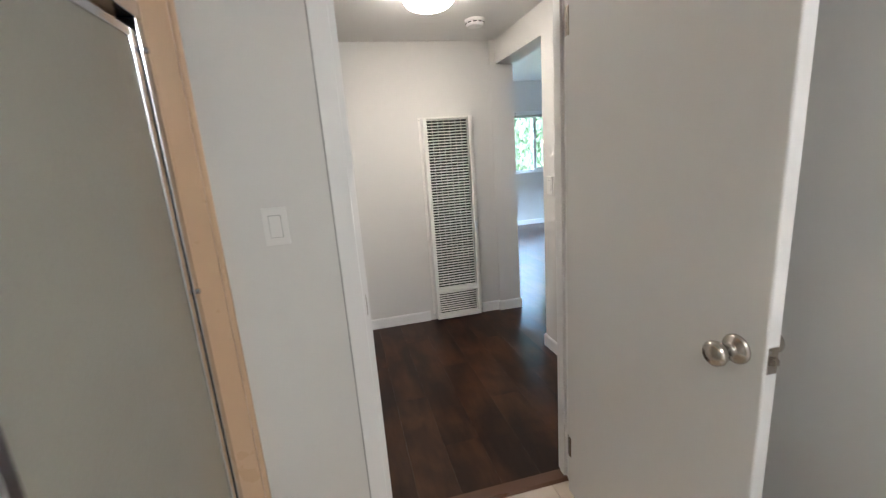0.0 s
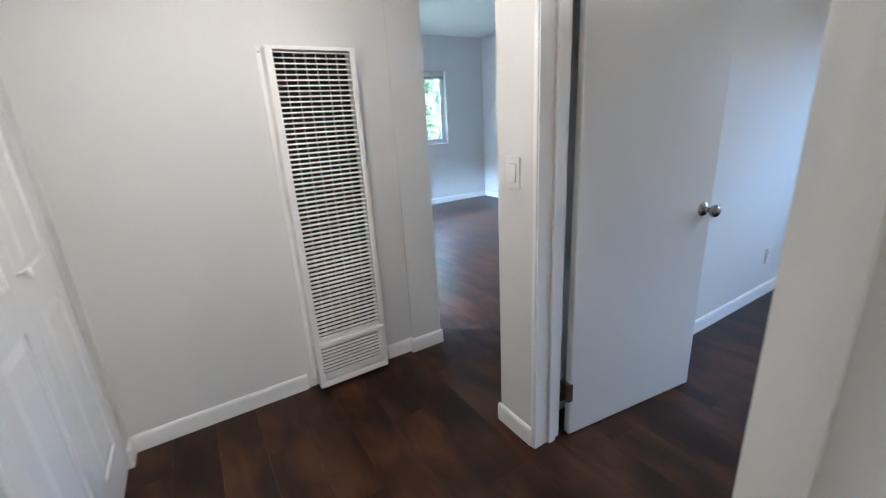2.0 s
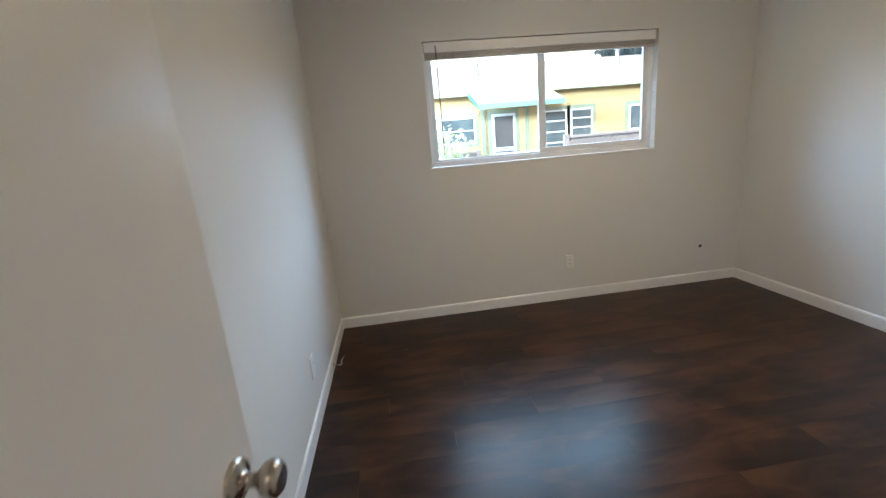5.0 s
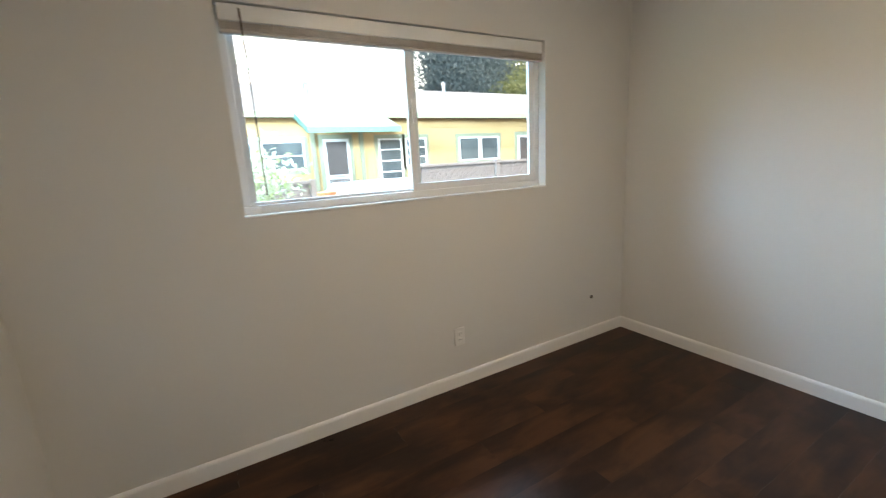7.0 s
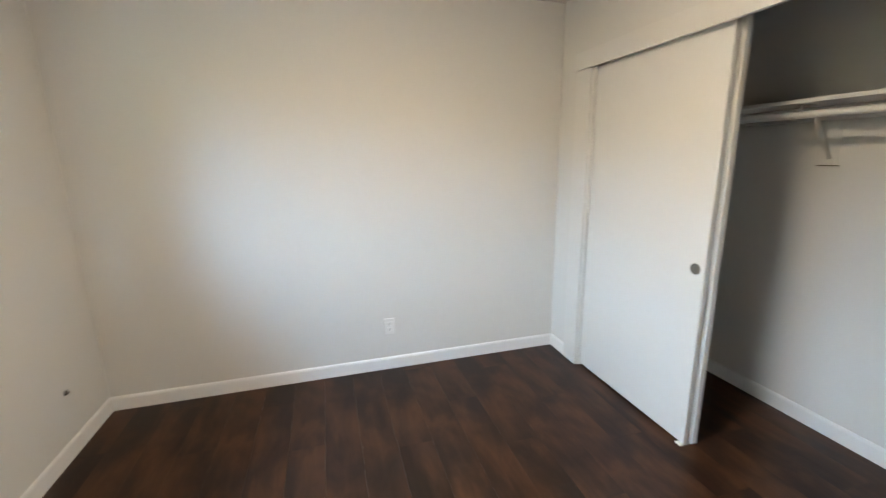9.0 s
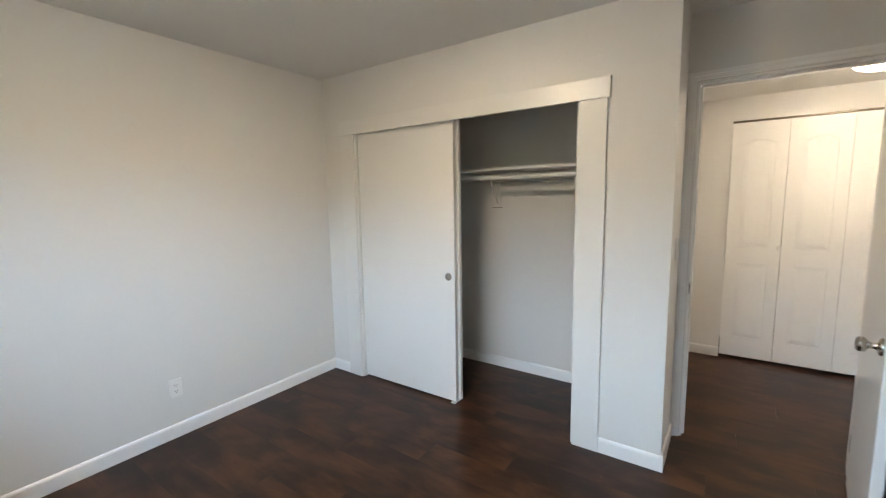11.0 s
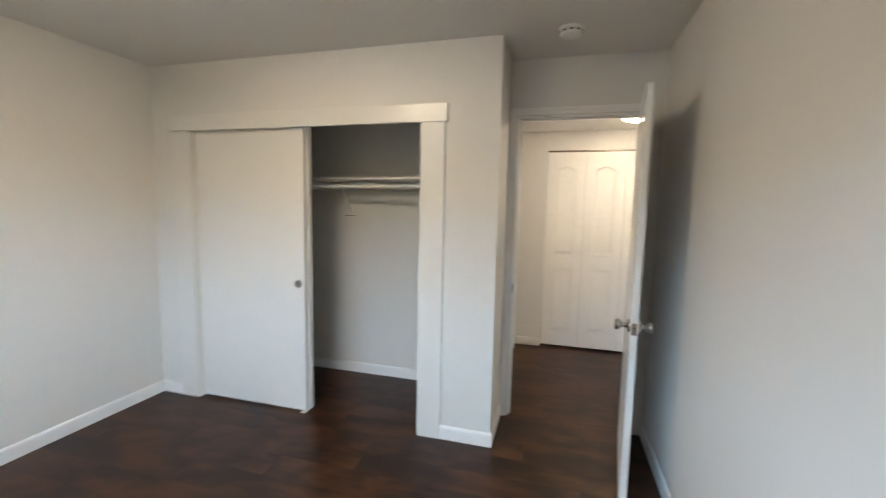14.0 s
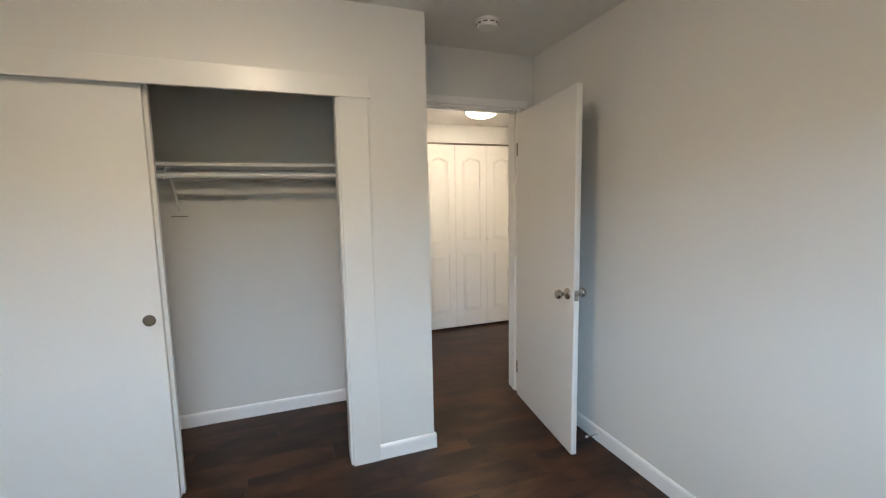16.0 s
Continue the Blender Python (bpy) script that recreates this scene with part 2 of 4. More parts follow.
def lathe(profile, seg=24, axis="z"):
    """Turned shape from (radius, height) pairs."""
    bm = bmesh.new()
    rings = []
    for r, h in profile:
        ring = []
        for i in range(seg):
            a = 2 * math.pi * i / seg
            c, s = r * math.cos(a), r * math.sin(a)
            ring.append(bm.verts.new({"z": (c, s, h), "x": (h, c, s), "y": (c, h, -s)}[axis]))
        rings.append(ring)
    for a, b in zip(rings, rings[1:]):
        for i in range(seg):
            bm.faces.new((a[i], a[(i + 1) % seg], b[(i + 1) % seg], b[i]))
    bm.faces.new(rings[0][::-1])
    bm.faces.new(rings[-1])
    bmesh.ops.recalc_face_normals(bm, faces=bm.faces[:])
    return bm


def prism(pts, d0, d1, axis="x", inset=0.0):
    """A polygon of (u, v) pairs drawn out from d0 to d1 along an axis; inset shrinks the far side."""
    bm = bmesh.new()
    cu, cv = sum(p[0] for p in pts) / len(pts), sum(p[1] for p in pts) / len(pts)
    hu, hv = max(abs(p[0] - cu) for p in pts), max(abs(p[1] - cv) for p in pts)

    def at(u, v, d):
        return {"x": (d, u, v), "y": (u, d, v), "z": (u, v, d)}[axis]
    a = [bm.verts.new(at(u, v, d0)) for u, v in pts]
    b = [bm.verts.new(at(cu + (u - cu) * (1 - inset / hu), cv + (v - cv) * (1 - inset / hv), d1)) for u, v in pts]
    n = len(pts)
    for i in range(n):
        bm.faces.new((a[i], a[(i + 1) % n], b[(i + 1) % n], b[i]))
    bm.faces.new(a[::-1])
    bm.faces.new(b)
    bmesh.ops.recalc_face_normals(bm, faces=bm.faces[:])
    return bm


def part(name, bm, material, parent=None, label="", smooth=False):
    me = bpy.data.meshes.new(name)
    if smooth:
        for f in bm.faces:
            f.smooth = True
    bm.to_mesh(me)
    bm.free()
    me.materials.append(material)
    if smooth:
        me.set_sharp_from_angle(angle=radians(40))
    ob = new(name, me)
    ob.parent = parent
    if label:
        ob["label"] = label
    return ob


def structure(name, bm, material, label, category):
    return tagged(part(name, bm, material), label, category, kind="structure")


def thing(name, m, label, category, group="", kind=""):
    ob = new(name)
    ob.empty_display_size = 0.1
    ob.matrix_world = m
    return tagged(ob, label, category, group, kind)


def tube(pts, r, seg=8):
    """A round bar along points."""
    bm = bmesh.new()
    rings = []
    pts = [Vector(p) for p in pts]
    for i, p in enumerate(pts):
        d = (pts[min(i + 1, len(pts) - 1)] - pts[max(i - 1, 0)]).normalized()
        q = d.to_track_quat("Z", "Y")
        rr = r[i] if isinstance(r, (list, tuple)) else r
        rings.append([bm.verts.new(p + q @ Vector((rr * math.cos(2 * math.pi * k / seg), rr * math.sin(2 * math.pi * k / seg), 0))) for k in range(seg)])
    for a, b in zip(rings, rings[1:]):
        for k in range(seg):
            bm.faces.new((a[k], a[(k + 1) % seg], b[(k + 1) % seg], b[k]))
    bm.faces.new(rings[0][::-1])
    bm.faces.new(rings[-1])
    return bm


def wall(name, axis, p0, p1, u0, u1, z0, z1, openings=(), material=None, label="painted drywall wall"):
    """A wall of real thickness, normal along axis, with openings (ua, ub, za, zb) through it."""
    us = sorted({u0, u1, *[v for o in openings for v in o[:2]]})
    zs = sorted({z0, z1, *[v for o in openings for v in o[2:]]})

    def solid(i, j):
        if not (0 <= i < len(us) - 1 and 0 <= j < len(zs) - 1):
            return False
        cu, cz = (us[i] + us[i + 1]) / 2, (zs[j] + zs[j + 1]) / 2
        return not any(a < cu < b and c < cz < d for a, b, c, d in openings)
    bm = bmesh.new()
    cache = {}

    def vert(u, z, p):
        k = (u, z, p)
        if k not in cache:
            cache[k] = bm.verts.new((p, u, z) if axis == "x" else (u, p, z))
        return cache[k]
    for i in range(len(us) - 1):
        for j in range(len(zs) - 1):
            if not solid(i, j):
                continue
            a, b, c, d = us[i], us[i + 1], zs[j], zs[j + 1]
            for p in (p0, p1):
                bm.faces.new([vert(u, z, p) for u, z in ((a, c), (b, c), (b, d), (a, d))])
            for di, dj, e in ((-1, 0, ((a, c), (a, d))), (1, 0, ((b, c), (b, d))), (0, -1, ((a, c), (b, c))), (0, 1, ((a, d), (b, d)))):
                if not solid(i + di, j + dj):
                    (ua, za), (ub, zb) = e
                    bm.faces.new([vert(ua, za, p0), vert(ub, zb, p0), vert(ub, zb, p1), vert(ua, za, p1)])
    bmesh.ops.recalc_face_normals(bm, faces=bm.faces[:])
    return structure(name, bm, material or PAINT, label, "wall")


# ---- large structure ----
BED_H, HALL_H, LR_H, TOP = 2.445, 2.275, 2.60, 2.72
wall("wall_east", "x", 5.335, 5.48, -0.65, 8.2, -0.3, TOP, [(0.31, 2.14, 1.21, 2.105)], label="off-white drywall wall with the bedroom window")
wall("wall_south", "y", -0.65, -0.52, 1.45, 5.335, -0.3, TOP, label="off-white bedroom wall")
wall("wall_north", "y", 2.99, 3.094, 1.94, 5.335, 0, TOP, label="off-white wall between bedroom and living room")
wall("wall_hall_east", "x", 1.795, 1.94, 1.99, 4.02, 0, TOP, [(2.10, 2.878, 0, 2.085), (3.094, 3.885, 0, 2.092)], label="off-white hall wall with two openings")
wall("wall_hall_north", "y", 3.905, 4.02, -1.0, 1.795, 0, TOP, label="off-white hall wall behind the heater")
wall("wall_hall_west", "x", 0.19, 0.305, 1.99, 3.905, 0, TOP, [(2.267, 3.796, 0, 2.082)], label="off-white hall wall with closet opening")
wall("wall_bath_north", "y", 1.875, 1.99, -1.0, 1.85, 0, TOP, [(0.505, 1.290, 0, 2.045)], label="off-white wall between bathroom and hall")
wall("wall_bath_east", "x", 1.46, 1.56, -0.65, 1.875, 0, TOP, label="off-white wall between bathroom and closet")
wall("wall_bath_west", "x", -1.06, -0.95, -0.8, 1.875, 0, TOP, material=TAN, label="tan tiled shower wall")
wall("wall_bath_south", "y", -0.9, -0.8, -1.06, 1.56, 0, TOP, label="off-white bathroom wall")
wall("wall_closet_front", "x", 2.25, 2.365, -0.52, 2.05, 0, TOP, [(-0.175, 1.58, 0, 2.07)], label="off-white wall with the closet opening")
wall("wall_closet_north", "y", 1.935, 2.05, 1.85, 2.25, 0, TOP, label="off-white closet end wall")
wall("wall_linen_back", "x", -0.42, -0.34, 1.99, 3.905, 0, TOP, label="plain wall behind the hall closet")
wall("wall_living_north", "y", 7.80, 7.95, -1.0, 5.335, -0.3, TOP, [(3.58, 4.59, 0.98, 2.09)], label="off-white living room wall with window")
wall("wall_living_west", "x", -1.1, -1.0, 3.905, 8.2, -0.3, TOP, [(5.0, 7.4, 0.5, 2.1)], label="off-white living room wall")


def slab(name, x0, y0, z0, x1, y1, z1, material, label, category):
    return structure(name, bevelled(x0, y0, z0, x1, y1, z1, 0), material, label, category)


slab("ceiling_bedroom", 1.47, -0.60, BED_H, 5.40, 3.05, BED_H + 0.04, CEIL, "white textured bedroom ceiling", "ceiling")
slab("ceiling_hall", 0.25, 1.93, HALL_H, 1.86, 3.96, HALL_H + 0.04, CEIL, "white textured hall ceiling", "ceiling")
slab("ceiling_bathroom", -1.02, -0.85, 2.38, 1.50, 1.92, 2.42, CEIL, "white bathroom ceiling", "ceiling")
slab("ceiling_living_room", -1.05, 3.06, LR_H, 5.40, 8.12, LR_H + 0.04, CEIL, "white living room ceiling", "ceiling")
slab("ceiling_linen_closet", -0.40, 1.95, 2.30, 0.25, 3.95, 2.34, CEIL, "plain closet ceiling", "ceiling")
# unseen slab, added to stop sky light leaking in over the walls
slab("roof", -1.6, -1.1, TOP, 5.52, 8.7, TOP + 0.12, ROOF, "unseen flat slab added over the apartment to keep sky light out", "roof")
slab("floor_base", -1.06, -0.9, -0.25, 5.335, 8.1, -0.012, GAP, "dark underlay beneath the planks", "floor")


def baseboard(x0, y0, x1, y1, nx, ny, h=0.088):
    """A run of board along a wall; (nx, ny) points into the room."""
    d = Vector((x1 - x0, y1 - y0, 0))
    n = Vector((nx, ny, 0))
    prof = ((0, 0), (0.013, 0), (0.013, h - 0.016), (0.0105, h - 0.007), (0.005, h), (0, h))
    bm = bmesh.new()
    rings = [[bm.verts.new(Vector((x0, y0, 0)) + d * k + n * (p[0] - 0.001) + Vector((0, 0, p[1]))) for p in prof] for k in (0, 1)]
    for i in range(len(prof)):
        j = (i + 1) % len(prof)
        bm.faces.new((rings[0][i], rings[0][j], rings[1][j], rings[1][i]))
    bm.faces.new(rings[0])
    bm.faces.new(rings[1][::-1])
    bmesh.ops.recalc_face_normals(bm, faces=bm.faces[:])
    structure("baseboard", bm, TRIM, "white painted baseboard along the wall", "baseboard")


for run in ((5.335, -0.52, 5.335, 2.99, -1, 0), (2.365, -0.52, 5.322, -0.52, 0, 1), (1.962, 2.99, 5.322, 2.99, 0, -1),
            (2.365, -0.507, 2.365, -0.32, 1, 0), (2.365, 1.728, 2.365, 2.063, 1, 0), (1.962, 2.05, 2.365, 2.05, 0, 1),
            (1.56, -0.52, 1.56, 1.875, 1, 0), (1.573, 1.875, 1.85, 1.875, 0, -1),
            (1.795, 2.894, 1.795, 3.107, -1, 0), (1.795, 3.094, 1.94, 3.094, 0, 1),
            (0.318, 3.905, 1.10, 3.905, 0, -1), (1.58, 3.905, 1.745, 3.905, 0, -1), (1.732, 3.880, 1.955, 3.880, 0, -1), (1.745, 3.868, 1.745, 3.905, -1, 0),
            (0.305, 3.796, 0.305, 3.905, 1, 0), (0.305, 2.01, 0.305, 2.267, 1, 0), (1.355, 1.99, 1.795, 1.99, 0, 1),
            (1.795, 2.003, 1.795, 2.04, -1, 0),
            (-1.0, 7.80, 5.335, 7.80, 0, -1), (5.335, 3.094, 5.335, 7.787, -1, 0), (1.953, 3.094, 5.322, 3.094, 0, 1), (-1.0, 4.02, 1.94, 4.02, 0, 1),
            (0.12, 1.875, 0.455, 1.875, 0, -1), (1.46, -0.8, 1.46, 1.862, -1, 0)):
    baseboard(*run)


def casing(axis, p, out, u0, u1, top, w=0.058, legs=(True, True)):
    """Moulded casing round an opening on the wall face at p."""
    for k, (a, b) in enumerate(((u0 - w, u0 - 0.004), (u1 + 0.004, u1 + w))):
        if legs[k]:
            bm = bmesh.new()
            inner = (b - 0.022, b) if k == 0 else (a, a + 0.022)
            outer = (a, b - 0.022) if k == 0 else (a + 0.022, b)
            for (ua, ub), t in ((inner, 0.010), (outer, 0.017)):
                q = sorted((p - 0.002 * out, p + t * out))
                add_box(bm, *((q[0], ua, 0, q[1], ub, top + 0.004) if axis == "x" else (ua, q[0], 0, ub, q[1], top + 0.004)))
            structure("trim", bm, TRIM, "white moulded door casing", "door casing")
    bm = bmesh.new()
    for (za, zb), t in (((top + 0.004, top + 0.026), 0.010), ((top + 0.026, top + w), 0.017)):
        q = sorted((p - 0.002 * out, p + t * out))
        ua, ub = u0 - w, u1 + w
        add_box(bm, *((q[0], ua, za, q[1], ub, zb) if axis == "x" else (ua, q[0], za, ub, q[1], zb)))
    structure("trim", bm, TRIM, "white moulded door head casing", "door casing")


def jamb(axis, p0, p1, u0, u1, top, stop_at, stop_w=0.035):
    """Lining of a doorway with its door stop."""
    for a, b in ((u0, u0 + 0.012), (u1 - 0.012, u1)):
        s = (a + 0.012, a + 0.024) if a == u0 else (b - 0.024, b - 0.012)
        bm = bmesh.new()
        add_box(bm, *((p0, a, 0, p1, b, top) if axis == "x" else (a, p0, 0, b, p1, top)))
        add_box(bm, *((stop_at, s[0], 0, stop_at + stop_w, s[1], top - 0.024) if axis == "x" else (s[0], stop_at, 0, s[1], stop_at + stop_w, top - 0.024)))
        structure("trim", bm, TRIM, "white painted door jamb with stop", "door jamb")
    bm = bmesh.new()
    add_box(bm, *((p0, u0 + 0.012, top - 0.012, p1, u1 - 0.012, top) if axis == "x" else (u0 + 0.012, p0, top - 0.012, u1 - 0.012, p1, top)))
    add_box(bm, *((stop_at, u0 + 0.024, top - 0.024, stop_at + stop_w, u1 - 0.024, top - 0.012) if axis == "x" else (u0 + 0.024, stop_at, top - 0.024, u1 - 0.024, stop_at + stop_w, top - 0.012)))
    structure("trim", bm, TRIM, "white painted door head jamb", "door jamb")


# projecting wall end between the heater and the living room opening
for x0, x1, z0, z1 in ((1.745, 1.942, 0, 2.0915), (1.745, 1.7948, 2.0915, HALL_H + 0.01)):
    structure("wall_hall_return", bevelled(x0, 3.880, z0, x1, 3.906 if z0 else 3.884, z1, 0.0), PAINT, "off-white projecting wall end beside the heater", "wall")
# bedroom doorway
jamb("x", 1.791, 1.931, 2.098, 2.880, 2.087, 1.862)
for y in (2.0885, 2.8835):
    structure("trim", bevelled(1.786, y - 0.0095, 0, 1.797, y + 0.0095, 2.106, 0.002), TRIM, "narrow white edge bead of the door jamb", "door jamb")
structure("trim", bevelled(1.786, 2.098, 2.087, 1.797, 2.874, 2.106, 0.002), TRIM, "narrow white edge bead of the door head", "door jamb")
casing("x", 1.94, 1, 2.098, 2.880, 2.087, w=0.046, legs=(True, False))
# bathroom doorway
jamb("y", 1.871, 1.994, 0.503, 1.292, 2.047, 1.925)
for x0, x1, z0, z1 in ((0.449, 0.507, 0, 2.043), (1.288, 1.346, 0, 2.043), (0.449, 1.346, 2.043, 2.101)):
    structure("trim", bevelled(x0, 1.868, z0, x1, 1.877, z1, 0.0015), TRIM, "flat white door casing", "door casing")
for x in (0.4465, 1.3485):
    structure("trim", bevelled(x - 0.0025, 1.8735, 0, x + 0.0025, 1.876, 2.10, 0), GREY_LINE, "thin grey strip along the outer edge of the casing", "joint")
casing("y", 1.99, 1, 0.503, 1.292, 2.047)


# ---- doors ----
def knob(parent, x, y, z, side):
    """Round knob on a rosette; side is +1 or -1 along local y."""
    prof = [(0.0325, 0.0), (0.0325, 0.004), (0.029, 0.009), (0.016, 0.013), (0.0115, 0.018), (0.0105, 0.030), (0.014, 0.037), (0.024, 0.044), (0.0275, 0.053), (0.0265, 0.062), (0.020, 0.069), (0.008, 0.0715)]
    bm = lathe([(r, h * side) for r, h in prof], 28, "y")
    bmesh.ops.translate(bm, verts=bm.verts[:], vec=(x, y, z))
    return part("knob", bm, NICKEL, parent, "round satin nickel knob", smooth=True)


def slab_door(name, m, width, height, label, kz=0.925, gap=0.014):
    """Flush door; hinge at local x=0, slab from y=-0.035 to 0."""
    d = thing(name, m, label, "door", kind="structure")
    part("slab", bevelled(gap, -0.035, 0.004, width, 0, height, 0.005, 3), DOORP, d)
    knob(d, width - 0.062, 0, kz, 1)
    knob(d, width - 0.062, -0.035, kz, -1)
    part("latch_plate", bevelled(width - 0.001, -0.030, kz - 0.030, width + 0.0015, -0.005, kz + 0.028, 0.0006, 1), NICKEL, d, "satin nickel latch plate")
    part("latch_bolt", prism([(-0.026, kz - 0.010), (-0.010, kz - 0.010), (-0.010, kz + 0.007), (-0.026, kz + 0.007)], width + 0.001, width + 0.011, "x", 0.003), NICKEL, d)
    for z in (0.22, 1.80):
        bm = tube([(0.0, 0.005, z - 0.045), (0.0, 0.005, z + 0.045)], 0.0065, 10)
        add_box(bm, 0.0, -0.034, z - 0.044, 0.0135, 0.002, z + 0.044)
        add_box(bm, -0.034, -0.010, z - 0.044, 0.0, -0.006, z + 0.044)
        add_box(bm, 0.010, -0.0365, z - 0.044, 0.026, -0.0345, z + 0.044)
        part("hinge", bm, BRASS, d, "worn dark metal hinge")
    return d


slab_door("door_bedroom", pose(1.956, 2.876, 0, 0, 0, -7.2), 0.79, 2.042, "white flush bedroom door standing open against the wall")
# bathroom door opens into the bathroom
slab_door("door_bathroom", pose(1.286, 1.864, 0, 0, 0, -89.6), 0.745, 2.032, "white flush bathroom door standing open", 0.962, 0.002)
d = thing("strike_plate", pose(0.516, 1.897, 0.932), "satin nickel strike plate in the bathroom jamb", "strike plate")
part("plate", bevelled(-0.002, -0.016, -0.032, 0.0015, 0.016, 0.032, 0.0006, 1), NICKEL, d)
part("hole", bevelled(0.0012, -0.008, -0.013, 0.0022, 0.008, 0.013, 0), GAP, d)
d = thing("strike_plate", pose(1.925, 2.1105, 0.925), "satin nickel strike plate in the bedroom jamb", "strike plate")
part("plate", bevelled(-0.017, -0.002, -0.032, 0.017, 0.0015, 0.032, 0.0006, 1), NICKEL, d)
part("hole", bevelled(-0.008, 0.0012, -0.013, 0.008, 0.0022, 0.013, 0), GAP, d)
# spring door stop on the baseboard
d = thing("door_stop", pose(2.68, 2.977, 0.050), "white spring door stop screwed to the baseboard", "door stop")
part("base", lathe([(0.012, 0.001), (0.012, -0.004), (0.006, -0.008)], 14, "y"), PLASTIC, d)
part("spring", tube([(0, -0.006, 0), (0, -0.075, 0)], 0.0035, 8), CHROME, d)
part("tip", lathe([(0.006, -0.074), (0.0065, -0.086), (0.004, -0.089)], 12, "y"), PLASTIC, d)


# ---- bedroom closet ----
def board(x0, y0, z0, x1, y1, z1, label):
    return structure("trim", bevelled(x0, y0, z0, x1, y1, z1, 0.002), CLOSETP, label, "closet casing")


board(2.363, 1.578, 0, 2.381, 1.727, 1.979, "wide flat white closet casing")
board(2.363, -0.318, 0, 2.381, -0.173, 1.979, "wide flat white closet casing")
board(2.363, -0.335, 1.979, 2.386, 1.742, 2.086, "wide flat white closet head casing")
board(2.248, 1.566, 0, 2.363, 1.580, 2.062, "white closet jamb lining")
board(2.248, -0.175, 0, 2.363, -0.161, 2.062, "white closet jamb lining")
board(2.250, -0.161, 2.062, 2.363, 1.566, 2.071, "white closet head lining")


def sliding_door(x, y0, w, pull_y, label):
    d = thing("sliding_door", pose(x, y0, 0), label, "closet door", "bypass closet doors")
    part("panel", bevelled(-0.030, 0, 0.014, 0, w, 2.040, 0.002), DOORP, d)
    if pull_y is not None:
        bm = lathe([(0.027, 0.0), (0.027, 0.0025), (0.0225, 0.003), (0.021, -0.006), (0.004, -0.0065)], 26, "x")
        bmesh.ops.translate(bm, verts=bm.verts[:], vec=(0.0002, pull_y, 0.925))
        part("finger_pull", bm, NICKEL, d, "round recessed metal finger pull", smooth=True)
    return d


sliding_door(2.342, -0.158, 0.895, 0.843, "white flush sliding closet door, slid aside")
sliding_door(2.300, -0.140, 0.890, None, "white flush sliding closet door behind the first")
d = thing("floor_guide", pose(2.32, 0.715, 0), "small white plastic guide under the sliding doors", "door guide")
part("plate", bevelled(-0.04, -0.018, 0.0, 0.035, 0.018, 0.006, 0.002), PLASTIC, d)
part("fin", bevelled(-0.004, -0.015, 0.006, 0.004, 0.015, 0.020, 0.001), PLASTIC, d)
d = thing("closet_track", pose(2.30, 0.70, 2.036), "white painted top track for the sliding doors", "track")
part("rail", bevelled(-0.05, -0.86, 0.0175, 0.045, 0.865, 0.0235, 0.001), TRIM, d)

d = thing("closet_shelf", pose(1.71, 0.70, 1.675), "white painted closet shelf with hanging rod", "shelf")
part("shelf_board", bevelled(-0.150, -1.21, 0, 0.150, 1.17, 0.018, 0.002), TRIM, d)
part("wall_cleat", bevelled(-0.149, -1.21, -0.07, -0.131, 1.17, 0, 0.004), CLOSETP, d)
part("hanging_rod", tube([(0.135, -1.21, -0.052), (0.135, 1.17, -0.052)], 0.0165, 16), TRIM, d, smooth=True)
br = part("bracket", bevelled(-0.149, -0.052, -0.285, -0.143, 0.0, 0.0, 0.001), CLOSETP, d, "white steel shelf bracket")
# dark strip put in for the shadow line below the bracket plate
part("shade_line", bevelled(-0.149, -0.075, -0.291, -0.140, 0.015, -0.286, 0.001), BRASS, br, "thin dark strip standing for the shadow line under the bracket")
bm = tube([(-0.140, -0.026, -0.255), (-0.06, -0.026, -0.15), (0.02, -0.026, -0.03)], 0.008, 8)
part("brace", bm, CLOSETP, br)
part("hook", tube([(0.02, -0.026, -0.004), (0.10, -0.026, -0.010), (0.118, -0.026, -0.055), (0.135, -0.026, -0.073), (0.152, -0.026, -0.055)], 0.006, 8), TRIM, br)


# ---- wall plates ----
def turned(normal):
    return {"-x": 90, "+x": -90, "+y": 0, "-y": 180}[normal]


def wall_switch(x, y, z, normal, label):
    """Rocker switch; local +y points out of the wall."""
    d = thing("light_switch", pose(x, y, z, 0, 0, turned(normal)), label, "light switch", "light switches")
    part("plate", bevelled(-0.036, -0.001, -0.058, 0.036, 0.0075, 0.058, 0.0025), PLASTIC, d)
    # grey strip on the plate's face paints the shadow line round the rocker
    part("gap_strip", bevelled(-0.0187, 0.007, -0.0347, 0.0187, 0.0079, 0.0347, 0), GREY_LINE, d, "raised grey strip painted as the shadow line round the rocker")
    part("rocker", prism([(0.0075, -0.0325), (0.0140, -0.0325), (0.0093, 0.0), (0.0087, 0.0325), (0.0075, 0.0325)], -0.0170, 0.0170, "x"), PLASTIC, d)
    for dz in (-0.048, 0.048):
        part("screw", lathe([(0.003, 0.007), (0.003, 0.0083), (0.002, 0.0086)], 10, "y"), PLASTIC, d).location = (0, 0, dz)
    return d


